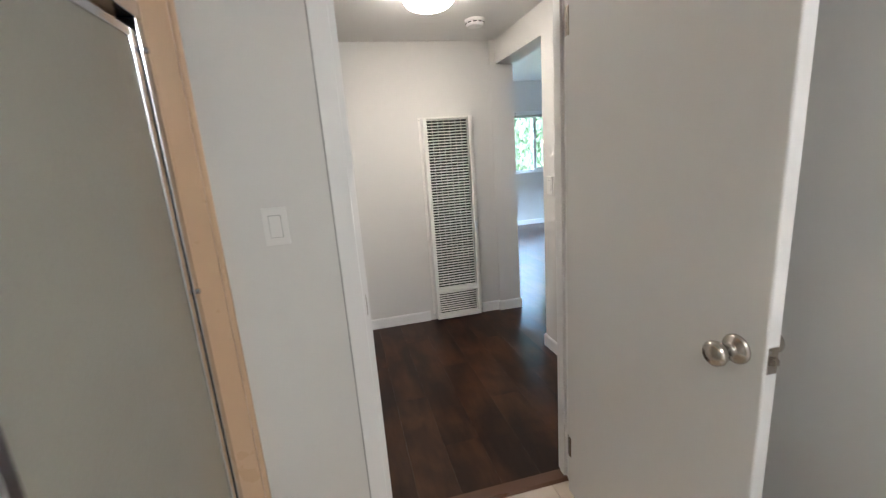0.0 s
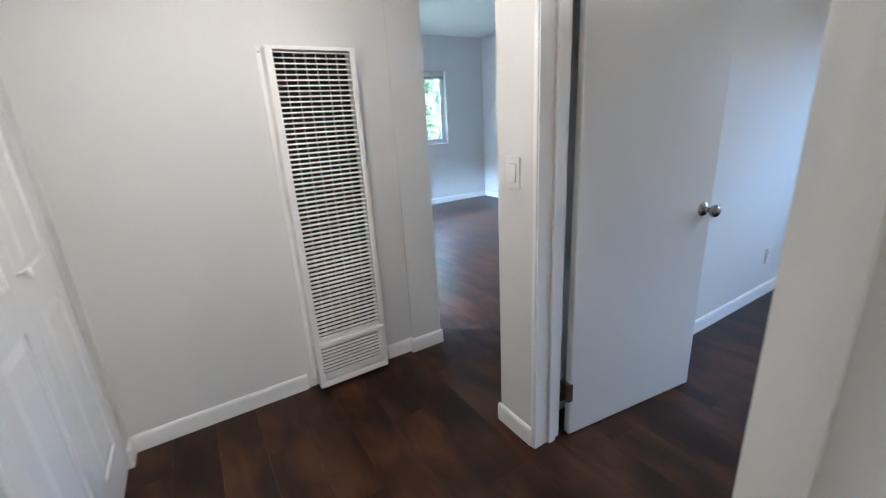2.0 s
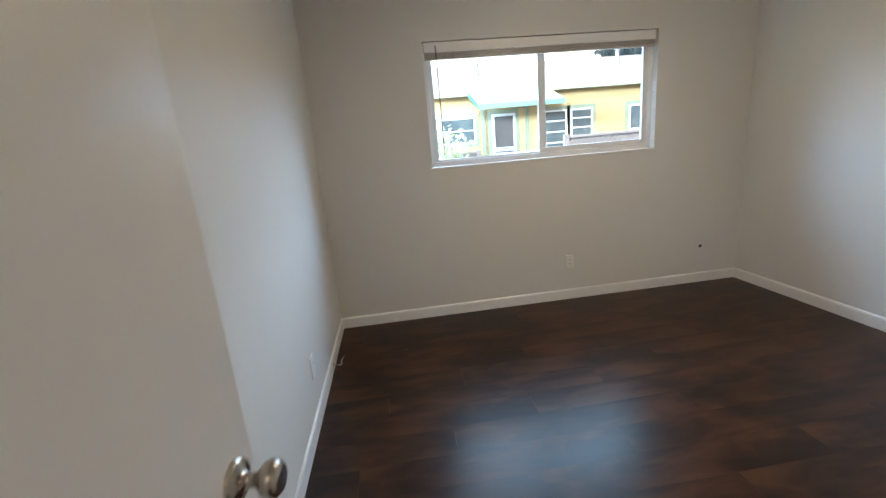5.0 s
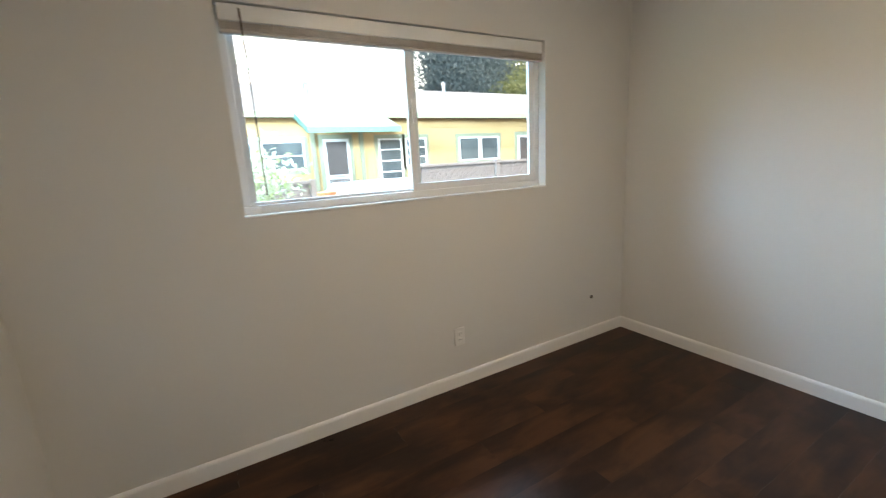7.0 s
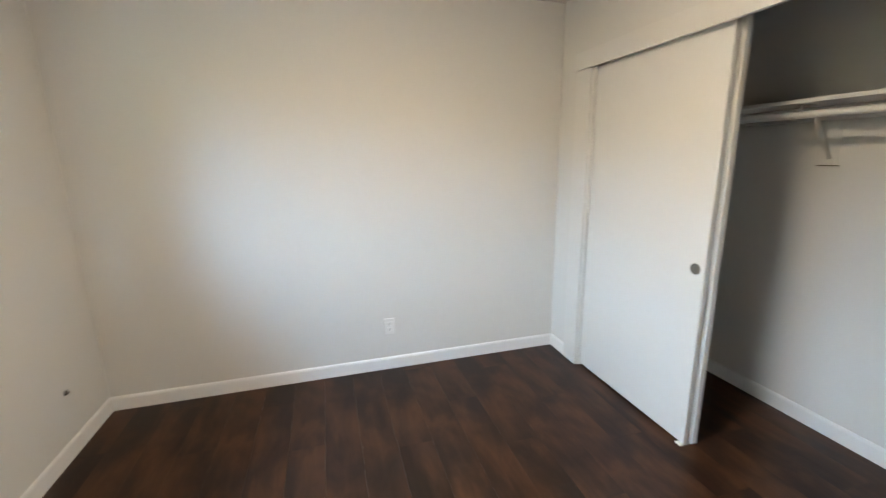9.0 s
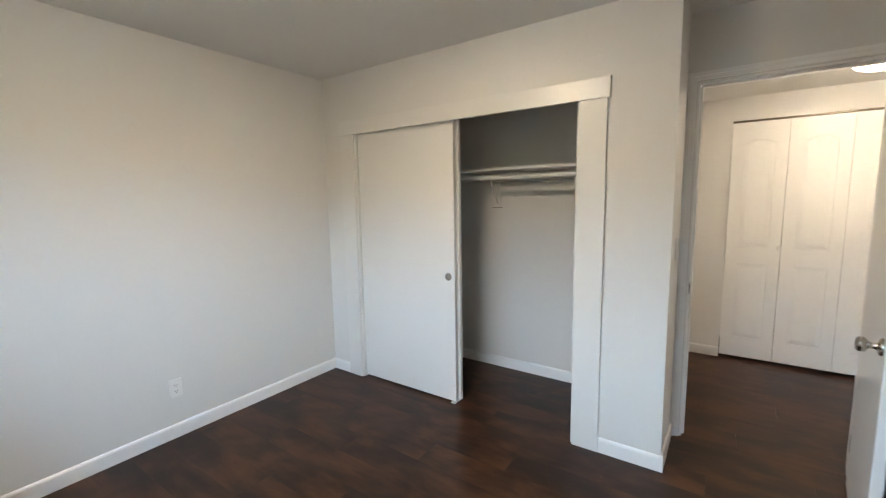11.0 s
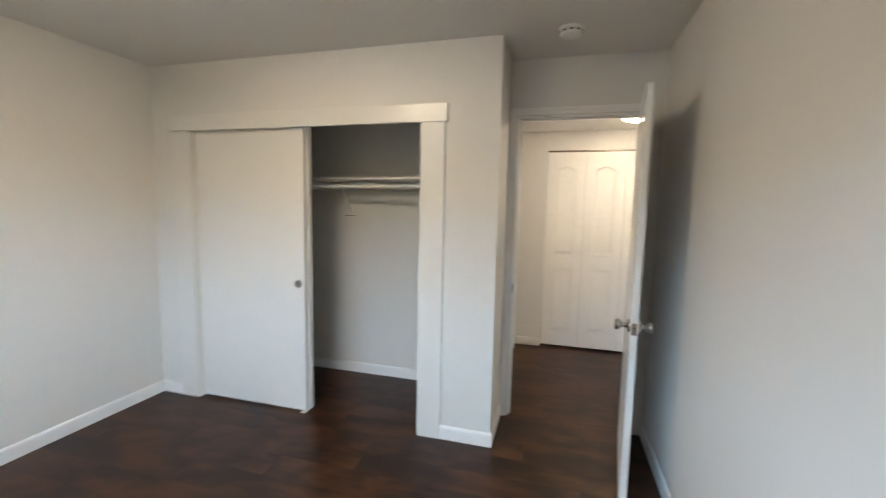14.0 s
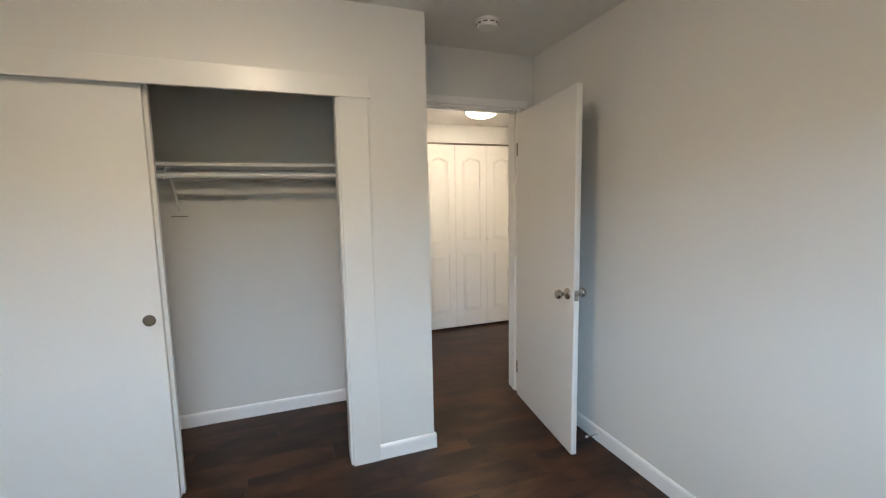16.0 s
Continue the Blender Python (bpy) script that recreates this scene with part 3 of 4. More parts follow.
def outlet(x, y, z, normal, label):
    d = thing("wall_outlet", pose(x, y, z, 0, 0, turned(normal)), label, "outlet", "wall outlets")
    part("plate", bevelled(-0.036, -0.001, -0.058, 0.036, 0.0075, 0.058, 0.0025), PLASTIC, d)
    for dz in (-0.0195, 0.0195):
        f = part("socket", bevelled(-0.0165, 0.007, dz - 0.0145, 0.0165, 0.0093, dz + 0.0145, 0.002), PLASTIC, d)
        for dx in (-0.0063, 0.0063):
            part("slot", bevelled(dx - 0.0012, 0.0089, dz - 0.002, dx + 0.0012, 0.0096, dz + 0.006, 0), GAP, f)
        part("ground_hole", bevelled(-0.002, 0.0089, dz - 0.010, 0.002, 0.0096, dz - 0.0065, 0), GAP, f)
    return d


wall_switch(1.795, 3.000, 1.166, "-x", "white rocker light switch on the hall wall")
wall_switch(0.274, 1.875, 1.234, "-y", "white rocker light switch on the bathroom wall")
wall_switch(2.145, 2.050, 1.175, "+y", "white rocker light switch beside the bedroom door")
outlet(5.335, 1.043, 0.333, "-x", "white duplex outlet below the bedroom window")
outlet(3.639, -0.520, 0.318, "+y", "white duplex outlet on the bedroom wall")
outlet(4.165, 2.990, 0.312, "-y", "white duplex outlet behind the door side of the bedroom")
d = thing("cable_jack", pose(5.335, -0.162, 0.329, 0, 0, 90), "dark round cable hole with a brass connector", "cable jack")
part("hole", lathe([(0.014, -0.001), (0.014, 0.0015), (0.010, 0.002)], 18, "y"), GAP, d)
part("connector", lathe([(0.0055, 0.001), (0.0055, 0.012), (0.0035, 0.013)], 12, "y"), BRASS, d)

# loose cable end by the baseboard
d = thing("cable_end", pose(4.66, 2.972, 0), "short loose pale cable lying along the baseboard", "cable")
part("cable", tube([(0.0, 0.004, 0.045), (0.004, -0.012, 0.040), (0.03, -0.030, 0.016), (0.07, -0.036, 0.005), (0.115, -0.028, 0.004), (0.15, -0.036, 0.004)], 0.0035, 8), SLAT, d)
part("connector", tube([(0.15, -0.036, 0.005), (0.172, -0.042, 0.006)], 0.0052, 10), BRASS, d)
part("wall_hole", lathe([(0.008, 0.006), (0.008, 0.004), (0.004, 0.0035)], 12, "y"), GAP, d).location = (0, 0, 0.045)


# ---- ceiling fixtures ----
def ceiling_light(x, y, z, r, glowing, label):
    d = thing("ceiling_light", pose(x, y, z), label, "ceiling light", "ceiling lights")
    part("base_ring", lathe([(r * 0.93, 0.001), (r * 1.0, -0.004), (r * 1.02, -0.022), (r * 0.98, -0.030), (r * 0.93, -0.032)], 40), NICKEL, d, "satin nickel ring", smooth=True)
    part("diffuser", lathe([(r * 0.965, -0.026)] + [(r * 0.965 * math.cos(a), -0.026 - 0.055 * math.sin(a)) for a in [k * math.pi / 18 for k in range(1, 9)]], 40), glowing, d, "lit frosted glass bowl", smooth=True)
    part("finial", lathe([(0.006, -0.079), (0.007, -0.085), (0.003, -0.089)], 12), NICKEL, d)
    return d


ceiling_light(1.07, 2.99, HALL_H, 0.145, DIFF_HALL, "lit flush ceiling light with a nickel ring in the hall")
ceiling_light(3.70, 1.13, BED_H, 0.17, DIFF_BED, "lit flush ceiling light with a nickel ring in the bedroom")
# fixture out of view is assumed; added as the bathroom's light source
ceiling_light(1.05, -0.35, 2.38, 0.16, DIFF_BATH, "lit flush ceiling light assumed out of view to light the bathroom")


def smoke_detector(x, y, z, label):
    d = thing("smoke_detector", pose(x, y, z), label, "smoke detector", "smoke detectors")
    part("base", lathe([(0.066, 0.001), (0.067, -0.010), (0.064, -0.013)], 36), PLASTIC, d, smooth=True)
    part("cover", lathe([(0.058, -0.012), (0.060, -0.018), (0.058, -0.034), (0.050, -0.042), (0.020, -0.044)], 36), PLASTIC, d, smooth=True)
    for k in range(10):
        a = 2 * math.pi * k / 10
        s = part("vent_slot", bevelled(0.0575, -0.011, -0.027, 0.0612, 0.011, -0.021, 0), GAP, d)
        s.rotation_euler = (0, 0, a)
    part("test_button", lathe([(0.010, -0.043), (0.010, -0.046), (0.007, -0.047)], 16), PLASTIC, d)


smoke_detector(2.37, 2.415, BED_H, "round white smoke detector on the bedroom ceiling")
smoke_detector(1.475, 3.405, HALL_H, "round white smoke detector on the hall ceiling")

# ---- wall heater ----
H = thing("wall_heater", pose(1.347, 3.905, 0), "tall white enamel gas wall heater with louvred grille", "wall heater")
part("back_flange", bevelled(-0.220, -0.010, 0.05, 0.232, 0.0, 1.712, 0.002), ENAMEL, H)
for nm, *b in (("cabinet_side", -0.200, -0.100, 0.03, -0.172, -0.010, 1.705), ("cabinet_side", 0.168, -0.100, 0.03, 0.192, -0.010, 1.705), ("cabinet_top", -0.172, -0.100, 1.690, 0.168, -0.010, 1.705), ("cabinet_rail", -0.172, -0.100, 0.268, 0.168, -0.010, 0.300), ("cabinet_bottom", -0.172, -0.100, 0.03, 0.168, -0.010, 0.066)):
    part(nm, bevelled(*b, 0.002), ENAMEL, H)
# near-black sheet close behind the slats carries the shade of the hollow cabinet
part("inner_panel", bevelled(-0.171, -0.045, 0.067, 0.167, -0.035, 1.689, 0), DARK_IN, H, "near-black sheet standing for the shade behind the grille")
grille = part("grille_frame", bevelled(-0.172, -0.092, 0.300, -0.168, -0.06, 1.690, 0), ENAMEL, H)
slat_bm = bevelled(-0.168, -0.008, -0.0015, 0.166, 0.008, 0.0015, 0.0009, 1)
first = part("slat", slat_bm, ENAMEL, grille)
NS = 62
for k in range(NS):
    s = first if k == 0 else new("slat", first.data)
    s.parent = grille
    s.matrix_basis = pose(0, -0.088, 0.311 + k * (1.370 / (NS - 1)), 22, 0, 0)
for k in range(6):
    part("upright_wire", bevelled(-0.121 + k * 0.0475, -0.060, 0.300, -0.1185 + k * 0.0475, -0.056, 1.690, 0), ENAMEL, grille)
low = part("lower_panel", bevelled(-0.188, -0.104, 0.034, -0.172, -0.09, 0.288, 0.001), ENAMEL, H)
part("panel_rail", bevelled(-0.188, -0.106, 0.272, 0.184, -0.098, 0.290, 0.002), ENAMEL, low)
part("panel_rail", bevelled(-0.188, -0.106, 0.032, 0.184, -0.098, 0.068, 0.002), ENAMEL, low)
part("panel_stile", bevelled(0.166, -0.104, 0.034, 0.184, -0.09, 0.288, 0.001), ENAMEL, low)
for k in range(10):
    s = new("slat", first.data)
    s.parent = low
    s.matrix_basis = pose(0, -0.092, 0.080 + k * 0.0200, 22, 0, 0)
for sx in (-0.211, 0.213):
    part("screw", lathe([(0.004, -0.009), (0.004, -0.013), (0.002, -0.014)], 10, "y"), NICKEL, H).location = (sx, 0, 1.69)


# ---- hall bifold doors ----
def arch(u0, u1, v0, v1, rise, n=10):
    pts = [(u0, v0), (u1, v0), (u1, v1)]
    for k in range(1, n):
        u = u1 + (u0 - u1) * k / n
        pts.append((u, v1 + rise * math.sin(math.pi * k / n) ** 0.8))
    return pts + [(u0, v1)]


def bifold_leaf(parent, y0, w, knob_y=None):
    """One moulded leaf in the opening; front faces +x."""
    leaf = part("leaf", bevelled(-0.034, y0 + 0.0015, 0.026, -0.009, y0 + w - 0.0015, 2.062, 0.001), BIFOLD, parent)
    a, b = y0 + 0.080, y0 + w - 0.080
    lo, hi = y0 + 0.0015, y0 + w - 0.0015
    bm = bmesh.new()
    for q in ((lo, 0.026, a, 2.062), (b, 0.026, hi, 2.062), (a, 0.026, b, 0.20), (a, 0.875, b, 1.005)):
        add_box(bm, -0.009, q[0], q[1], 0.0, q[2], q[3])
    part("stiles_and_rails", bm, BIFOLD, leaf)
    crest = [(a, 2.062), (a, 1.878)] + [(a + (b - a) * k / 10, 1.878 + 0.042 * math.sin(math.pi * k / 10) ** 0.8) for k in range(1, 10)] + [(b, 1.878), (b, 2.062)]
    part("top_rail", prism(crest, -0.009, 0.0, "x"), BIFOLD, leaf)
    part("raised_panel", prism([(a + 0.008, 0.208), (b - 0.008, 0.208), (b - 0.008, 0.867), (a + 0.008, 0.867)], -0.009, -0.0015, "x", 0.032), BIFOLD, leaf)
    part("raised_panel", prism(arch(a + 0.008, b - 0.008, 1.013, 1.870, 0.040), -0.009, -0.0015, "x", 0.032), BIFOLD, leaf)
    if knob_y:
        bm = lathe([(0.008, 0.0), (0.007, 0.012), (0.013, 0.018), (0.0165, 0.024), (0.014, 0.030), (0.005, 0.033)], 20, "x")
        bmesh.ops.translate(bm, verts=bm.verts[:], vec=(0, knob_y, 1.015))
        part("knob", bm, PLASTIC, leaf, "small white round knob", smooth=True)


LW = (3.787 - 2.270) / 4
for k, (ka, kb) in enumerate(((2.270 + LW - 0.012, None), (None, 3.03 + LW + 0.010))):
    d = thing("bifold_door", pose(0.300, 0, 0), "white moulded two-leaf bifold closet door, closed", "bifold door", "bifold doors")
    bifold_leaf(d, 2.270 + 2 * k * LW, LW, ka)
    bifold_leaf(d, 2.270 + (2 * k + 1) * LW, LW, kb)
d = thing("bifold_track", pose(0.281, 3.03, 2.068), "dark top track above the bifold doors", "track")
part("rail", bevelled(-0.02, -0.762, 0.0, 0.02, 0.762, 0.013, 0.001), BRASS, d)

# ---- bedroom window ----
def slider_window(name, m, width, z0, z1, split, label):
    """Horizontal slider; local x runs along the wall, +y points outdoors."""
    w = thing(name, m, label, "window", kind="structure")
    h = z1 - z0
    f = part("window_frame", bevelled(0, 0, 0, width, 0.06, 0.038, 0.003), VINYL, w)
    part("frame_head", bevelled(0, 0, h - 0.035, width, 0.06, h, 0.003), VINYL, f)
    part("frame_side", bevelled(0, 0.001, 0.038, 0.036, 0.059, h - 0.035, 0.003), VINYL, f)
    part("frame_side", bevelled(width - 0.036, 0.001, 0.038, width, 0.059, h - 0.035, 0.003), VINYL, f)
    for a, b, y, t in ((0.036, split + 0.034, 0.030, 0.014), (split - 0.034, width - 0.036, 0.006, 0.040)):
        s = part("sash", bevelled(a, y, 0.038, b, y + 0.022, 0.038 + t, 0.002), VINYL, w)
        part("sash_rail", bevelled(a, y, h - 0.035 - t, b, y + 0.022, h - 0.035, 0.002), VINYL, s)
        part("sash_stile", bevelled(a, y + 0.0005, 0.038 + t, a + max(t, 0.03), y + 0.0215, h - 0.035 - t, 0.002), VINYL, s)
        part("sash_stile", bevelled(b - max(t, 0.03), y + 0.0005, 0.038 + t, b, y + 0.0215, h - 0.035 - t, 0.002), VINYL, s)
        p = part("pane", bevelled(a + 0.02, y + 0.009, 0.038 + t * 0.6, b - 0.02, y + 0.013, h - 0.035 - t * 0.6, 0), GLASS, s)
        p.visible_shadow = False
    part("latch", bevelled(split - 0.012, -0.006, h * 0.46, split + 0.012, 0.008, h * 0.60, 0.003), VINYL, w, "white window latch")
    return w


# seen from the room the window's own x runs towards -y
slider_window("window_1", pose(5.395, 2.138, 1.214, 0, 0, -90), 1.826, 1.214, 2.103, 0.915, "white vinyl sliding window, closed")
structure("window_sill", bevelled(5.329, 0.305, 1.204, 5.396, 2.145, 1.2135, 0.002), TRIM, "thin white painted window sill", "sill")
# unseen window, added so that more light reaches the living room
slider_window("window_3", pose(-1.03, 5.002, 0.502, 0, 0, 90), 2.396, 0.502, 2.098, 1.2, "white vinyl sliding window added out of view to light the living room")
slider_window("window_2", pose(3.582, 7.86, 0.982, 0, 0, 0), 1.006, 0.982, 2.088, 0.50, "white vinyl sliding window in the living room")
structure("window_sill", bevelled(3.57, 7.794, 0.972, 4.60, 7.86, 0.9815, 0.002), TRIM, "thin white painted window sill", "sill")


def raised_blind(m, width, label):
    """Mini blind pulled up; local x along the window, z down from the head."""
    d = thing("window_blind", m, label, "blind", "window blinds")
    part("headrail", bevelled(0, 0, -0.066, width, 0.030, 0, 0.002), VINYL, d, "white enamelled headrail")
    sl = part("slat", bevelled(0.004, 0.001, -0.0011, width - 0.004, 0.029, 0.0011, 0), SLAT, d)
    for k in range(10):
        s = sl if k == 0 else new("slat", sl.data)
        s.parent = d
        s.matrix_basis = pose(random.uniform(-0.001, 0.001), random.uniform(-0.0012, 0.0012), -0.071 - k * 0.0031, random.uniform(-3, 3), 0, random.uniform(-0.05, 0.05))
    part("bottom_rail", bevelled(0.002, -0.001, -0.116, width - 0.002, 0.030, -0.102, 0.003), SLAT, d)
    for k in range(4):
        x = width * (0.12 + 0.25 * k)
        part("ladder_tape", bevelled(x - 0.004, -0.002, -0.116, x + 0.004, 0.0, -0.067, 0), SLAT, d)
    part("tilt_wand", tube([(0.085, -0.012, -0.02), (0.090, -0.014, -0.42), (0.093, -0.014, -0.80)], 0.0040, 8), WAND, d, "thin brownish hanging tilt wand")
    return d


raised_blind(pose(5.352, 2.128, 2.101, 0, 0, -90), 1.81, "raised cream mini blind in the window head")
raised_blind(pose(3.588, 7.822, 2.086), 0.99, "raised cream mini blind in the living room window")

# ---- bathroom ----
structure("threshold", prism([(1.905, 0.0), (1.975, 0.0), (1.966, 0.012), (1.914, 0.012)], 0.517, 1.278, "x"), THRESH, "reddish wood threshold strip in the bathroom doorway", "threshold")
structure("trim", bevelled(0.034, 1.862, 0.0, 0.098, 1.878, 2.38, 0.003), TAN, "tan tile band beside the shower", "tile edge")
structure("trim", bevelled(0.098, 1.862, 0.0, 0.115, 1.879, 2.38, 0.006), TAN, "tan bullnose tile edge", "tile edge")
structure("wall_shower_end", bevelled(-0.949, 1.864, 0.0, 0.034, 1.8745, 2.37, 0.001), TAN, "tan tiled end wall of the shower", "wall")
structure("wall_shower_head", bevelled(-0.03, -0.1, 1.862, 0.05, 1.86, 2.38, 0.004), TAN, "tan tiled soffit above the shower door", "wall")
structure("wall_shower_south", bevelled(-0.949, -0.2, 0.0, 0.03, -0.1, 2.38, 0.004), TAN, "tan tiled shower wall", "wall")
structure("shower_curb", bevelled(-0.05, -0.1, -0.01, 0.07, 1.862, 0.27, 0.012), PORCELAIN, "white shower curb", "curb")
structure("shower_pan", bevelled(-0.95, -0.1, -0.01, -0.05, 1.864, 0.04, 0.006), PORCELAIN, "white shower pan", "shower pan")
S = thing("shower_door", pose(0.010, 1.862, 0.27), "sliding shower door with obscured glass and chrome frame", "shower door")
part("wall_jamb", bevelled(-0.022, -0.035, 0.0, 0.022, 0.0, 1.535, 0.003), CHROME, S)
part("header", bevelled(-0.024, -1.95, 1.535, 0.024, 0.0, 1.580, 0.004), CHROME, S)
part("bottom_track", bevelled(-0.024, -1.95, 0.0, 0.024, -0.035, 0.028, 0.004), CHROME, S)
for y0, y1, x in ((-0.045, -0.76, 0.008), (-0.68, -1.93, -0.012)):
    pn = part("glass_panel", bevelled(x - 0.003, y1 + 0.02, 0.05, x + 0.003, y0 - 0.02, 1.485, 0), OBSCURE, S, "grey obscured glass")
    for ya, yb in ((y0 - 0.028, y0), (y1, y1 + 0.028)):
        part("stile", bevelled(x - 0.009, ya, 0.030, x + 0.009, yb, 1.502, 0.003), CHROME, pn)
    part("top_rail", bevelled(x - 0.009, y1 + 0.028, 1.478, x + 0.009, y0 - 0.028, 1.502, 0.003), CHROME, pn)
    part("bottom_rail", bevelled(x - 0.009, y1 + 0.028, 0.030, x + 0.009, y0 - 0.028, 0.058, 0.003), CHROME, pn)
bar = part("towel_bar", tube([(0.052, -0.83, 0.76), (0.052, -1.35, 0.76)], 0.009, 12), CHROME, S, "chrome towel bar", smooth=True)
part("bar_bracket", bevelled(0.015, -0.85, 0.735, 0.060, -0.805, 0.78, 0.006), CHROME, bar)
for z in (0.05, 0.80, 1.46):
    part("bumper", lathe([(0.008, 0.020), (0.008, 0.030), (0.004, 0.032)], 12, "x"), CHROME, S).location = (0, -0.018, z)

T = thing("toilet", pose(1.455, 0.69, 0), "white porcelain toilet with tank against the wall", "toilet")
part("tank", bevelled(-0.185, -0.235, 0.38, -0.005, 0.235, 0.700, 0.018, 3), PORCELAIN, T)
part("tank_lid", bevelled(-0.198, -0.248, 0.700, -0.003, 0.248, 0.735, 0.012, 3), PORCELAIN, T)
bowl = lathe([(0.11, 0.0), (0.105, 0.10), (0.12, 0.22), (0.175, 0.34), (0.185, 0.385), (0.15, 0.39)], 28)
bmesh.ops.scale(bowl, vec=(1.25, 1, 1), verts=bowl.verts[:])
bmesh.ops.translate(bowl, vec=(-0.40, 0, 0), verts=bowl.verts[:])
part("bowl", bowl, PORCELAIN, T, smooth=True)
seat = lathe([(0.19, 0.39), (0.195, 0.40), (0.19, 0.412), (0.10, 0.416)], 28)
bmesh.ops.scale(seat, vec=(1.25, 1, 1), verts=seat.verts[:])
bmesh.ops.translate(seat, vec=(-0.40, 0, 0), verts=seat.verts[:])
part("seat_lid", seat, PORCELAIN, T, smooth=True)
# ---- outdoors ----
GZ = -0.35
structure("ground", bevelled(-150, -150, GZ - 0.5, 200, 200, GZ, 0), ASPHALT, "paved yard between the buildings", "ground")
structure("lawn", bevelled(-40, 9.5, GZ, 40, 60, GZ + 0.03, 0), LAWN, "sunlit lawn behind the building", "lawn")

# emitting panel added behind the houses to whiten the sky there
structure("backdrop", bevelled(150, -220, -6, 151, 160, 120, 0), glow("glowing_white_sky", (0.95, 0.98, 1.0), 0.5), "glowing white panel standing in for the overexposed sky", "sky")

# neighbouring house; local x runs away from the apartment
HX, HY = 17.0, -4.0
house = thing("house", pose(HX, HY, GZ), "yellow stucco single-storey house with grey-green trim and pale roof", "house")
EAVE, RIDGE = 2.92 - GZ, 4.55 - GZ
part("wall", bevelled(0.0, -13.5, 0.0, 0.16, 11.0, EAVE + 0.02, 0), YELLOW, house)
part("wall", bevelled(0.16, -13.5, 0.0, 8.5, -13.34, EAVE, 0), YELLOW, house)
part("wall", bevelled(0.16, 10.84, 0.0, 8.5, 11.0, EAVE, 0), YELLOW, house)
part("wall", bevelled(8.34, -13.34, 0.0, 8.5, 10.84, EAVE, 0), YELLOW, house)
roof = part("roof", prism([(-0.8, EAVE + 0.02), (4.25, RIDGE), (9.3, EAVE + 0.02), (9.3, EAVE + 0.12), (4.25, RIDGE + 0.12), (-0.8, EAVE + 0.12)], -14.0, 11.5, "y"), ROOF, house, "pale grey roof")
part("fascia", bevelled(-0.84, -14.0, EAVE - 0.05, -0.80, 11.5, EAVE + 0.12, 0.004), OLIVE, roof)
for y0, w in ((0.95, 2.65), (-9.3, 2.6)):
    # lower roof over an entrance, carrying on the main slope
    p = part("porch_roof", prism([(-2.25, EAVE - 0.58), (-0.70, EAVE - 0.02), (-0.70, EAVE + 0.13), (-2.25, EAVE - 0.46)], y0, y0 + w, "y"), ROOF, house, "pale porch roof")
    part("fascia", bevelled(-2.29, y0 - 0.03, EAVE - 0.60, -2.25, y0 + w + 0.03, EAVE - 0.45, 0.004), TEAL, p, "teal fascia board")
    for y in (y0 - 0.03, y0 + w):
        part("barge_board", prism([(-2.25, EAVE - 0.60), (-0.70, EAVE - 0.05), (-0.70, EAVE + 0.12), (-2.25, EAVE - 0.45)], y, y + 0.03, "y"), TEAL, p, "teal barge board")
part("frieze", bevelled(-0.035, -13.4, EAVE - 0.30, -0.001, 10.9, EAVE - 0.14, 0.003), YELLOW, house)
for vy, vz in ((2.62, 3.75 - GZ), (-2.95, 4.0 - GZ)):
    v = lathe([(0.07, 0.0), (0.07, 0.52), (0.10, 0.53), (0.10, 0.60), (0.05, 0.66)], 14)
    bmesh.ops.translate(v, verts=v.verts[:], vec=(1.6, vy, vz - 0.1))
    part("roof_vent", v, CHROME, roof, "grey metal roof vent")


def house_window(y0, y1, z0, z1, sashes, rows):
    """Window of the house; y0 > y1 in the world, z above the world's floor."""
    a, b = min(y0, y1) - HY, max(y0, y1) - HY
    lo, hi = z0 - GZ, z1 - GZ
    w = part("window", bevelled(-0.045, a - 0.13, lo - 0.12, -0.002, b + 0.13, hi + 0.13, 0.006), OLIVE, house, "window with grey-green surround")
    n = len(sashes)
    for k in range(n):
        s0, s1 = a + (b - a) * k / n, a + (b - a) * (k + 1) / n - (0.05 if k < n - 1 else 0)
        bm = bmesh.new()
        for q in ((s0, lo, s0 + 0.055, hi), (s1 - 0.055, lo, s1, hi), (s0 + 0.055, lo, s1 - 0.055, lo + 0.06), (s0 + 0.055, hi - 0.06, s1 - 0.055, hi)):
            add_box(bm, -0.075, q[0], q[1], -0.044, q[2], q[3])
        part("frame", bm, VINYL, w, "white window frame")
        part("pane", bevelled(-0.056, s0 + 0.05, lo + 0.05, -0.048, s1 - 0.05, hi - 0.05, 0), HGLASS, w, "reflecting window pane")
        for r in range(1, rows):
            z = lo + (hi - lo) * r / rows
            part("glazing_bar", bevelled(-0.070, s0 + 0.055, z - 0.022, -0.057, s1 - 0.055, z + 0.022, 0), VINYL, w)


house_window(0.54, -0.73, 1.36, 2.26, (1,), 2)
house_window(2.1, 0.75, 1.36, 2.26, (1,), 2)
house_window(-3.22, -4.10, 0.76, 2.27, (1,), 4)
house_window(-4.25, -5.08, 1.28, 2.27, (1,), 3)
house_window(-6.50, -8.42, 1.36, 2.26, (1, 1), 1)
house_window(-10.65, -11.6, 1.40, 2.22, (1,), 2)


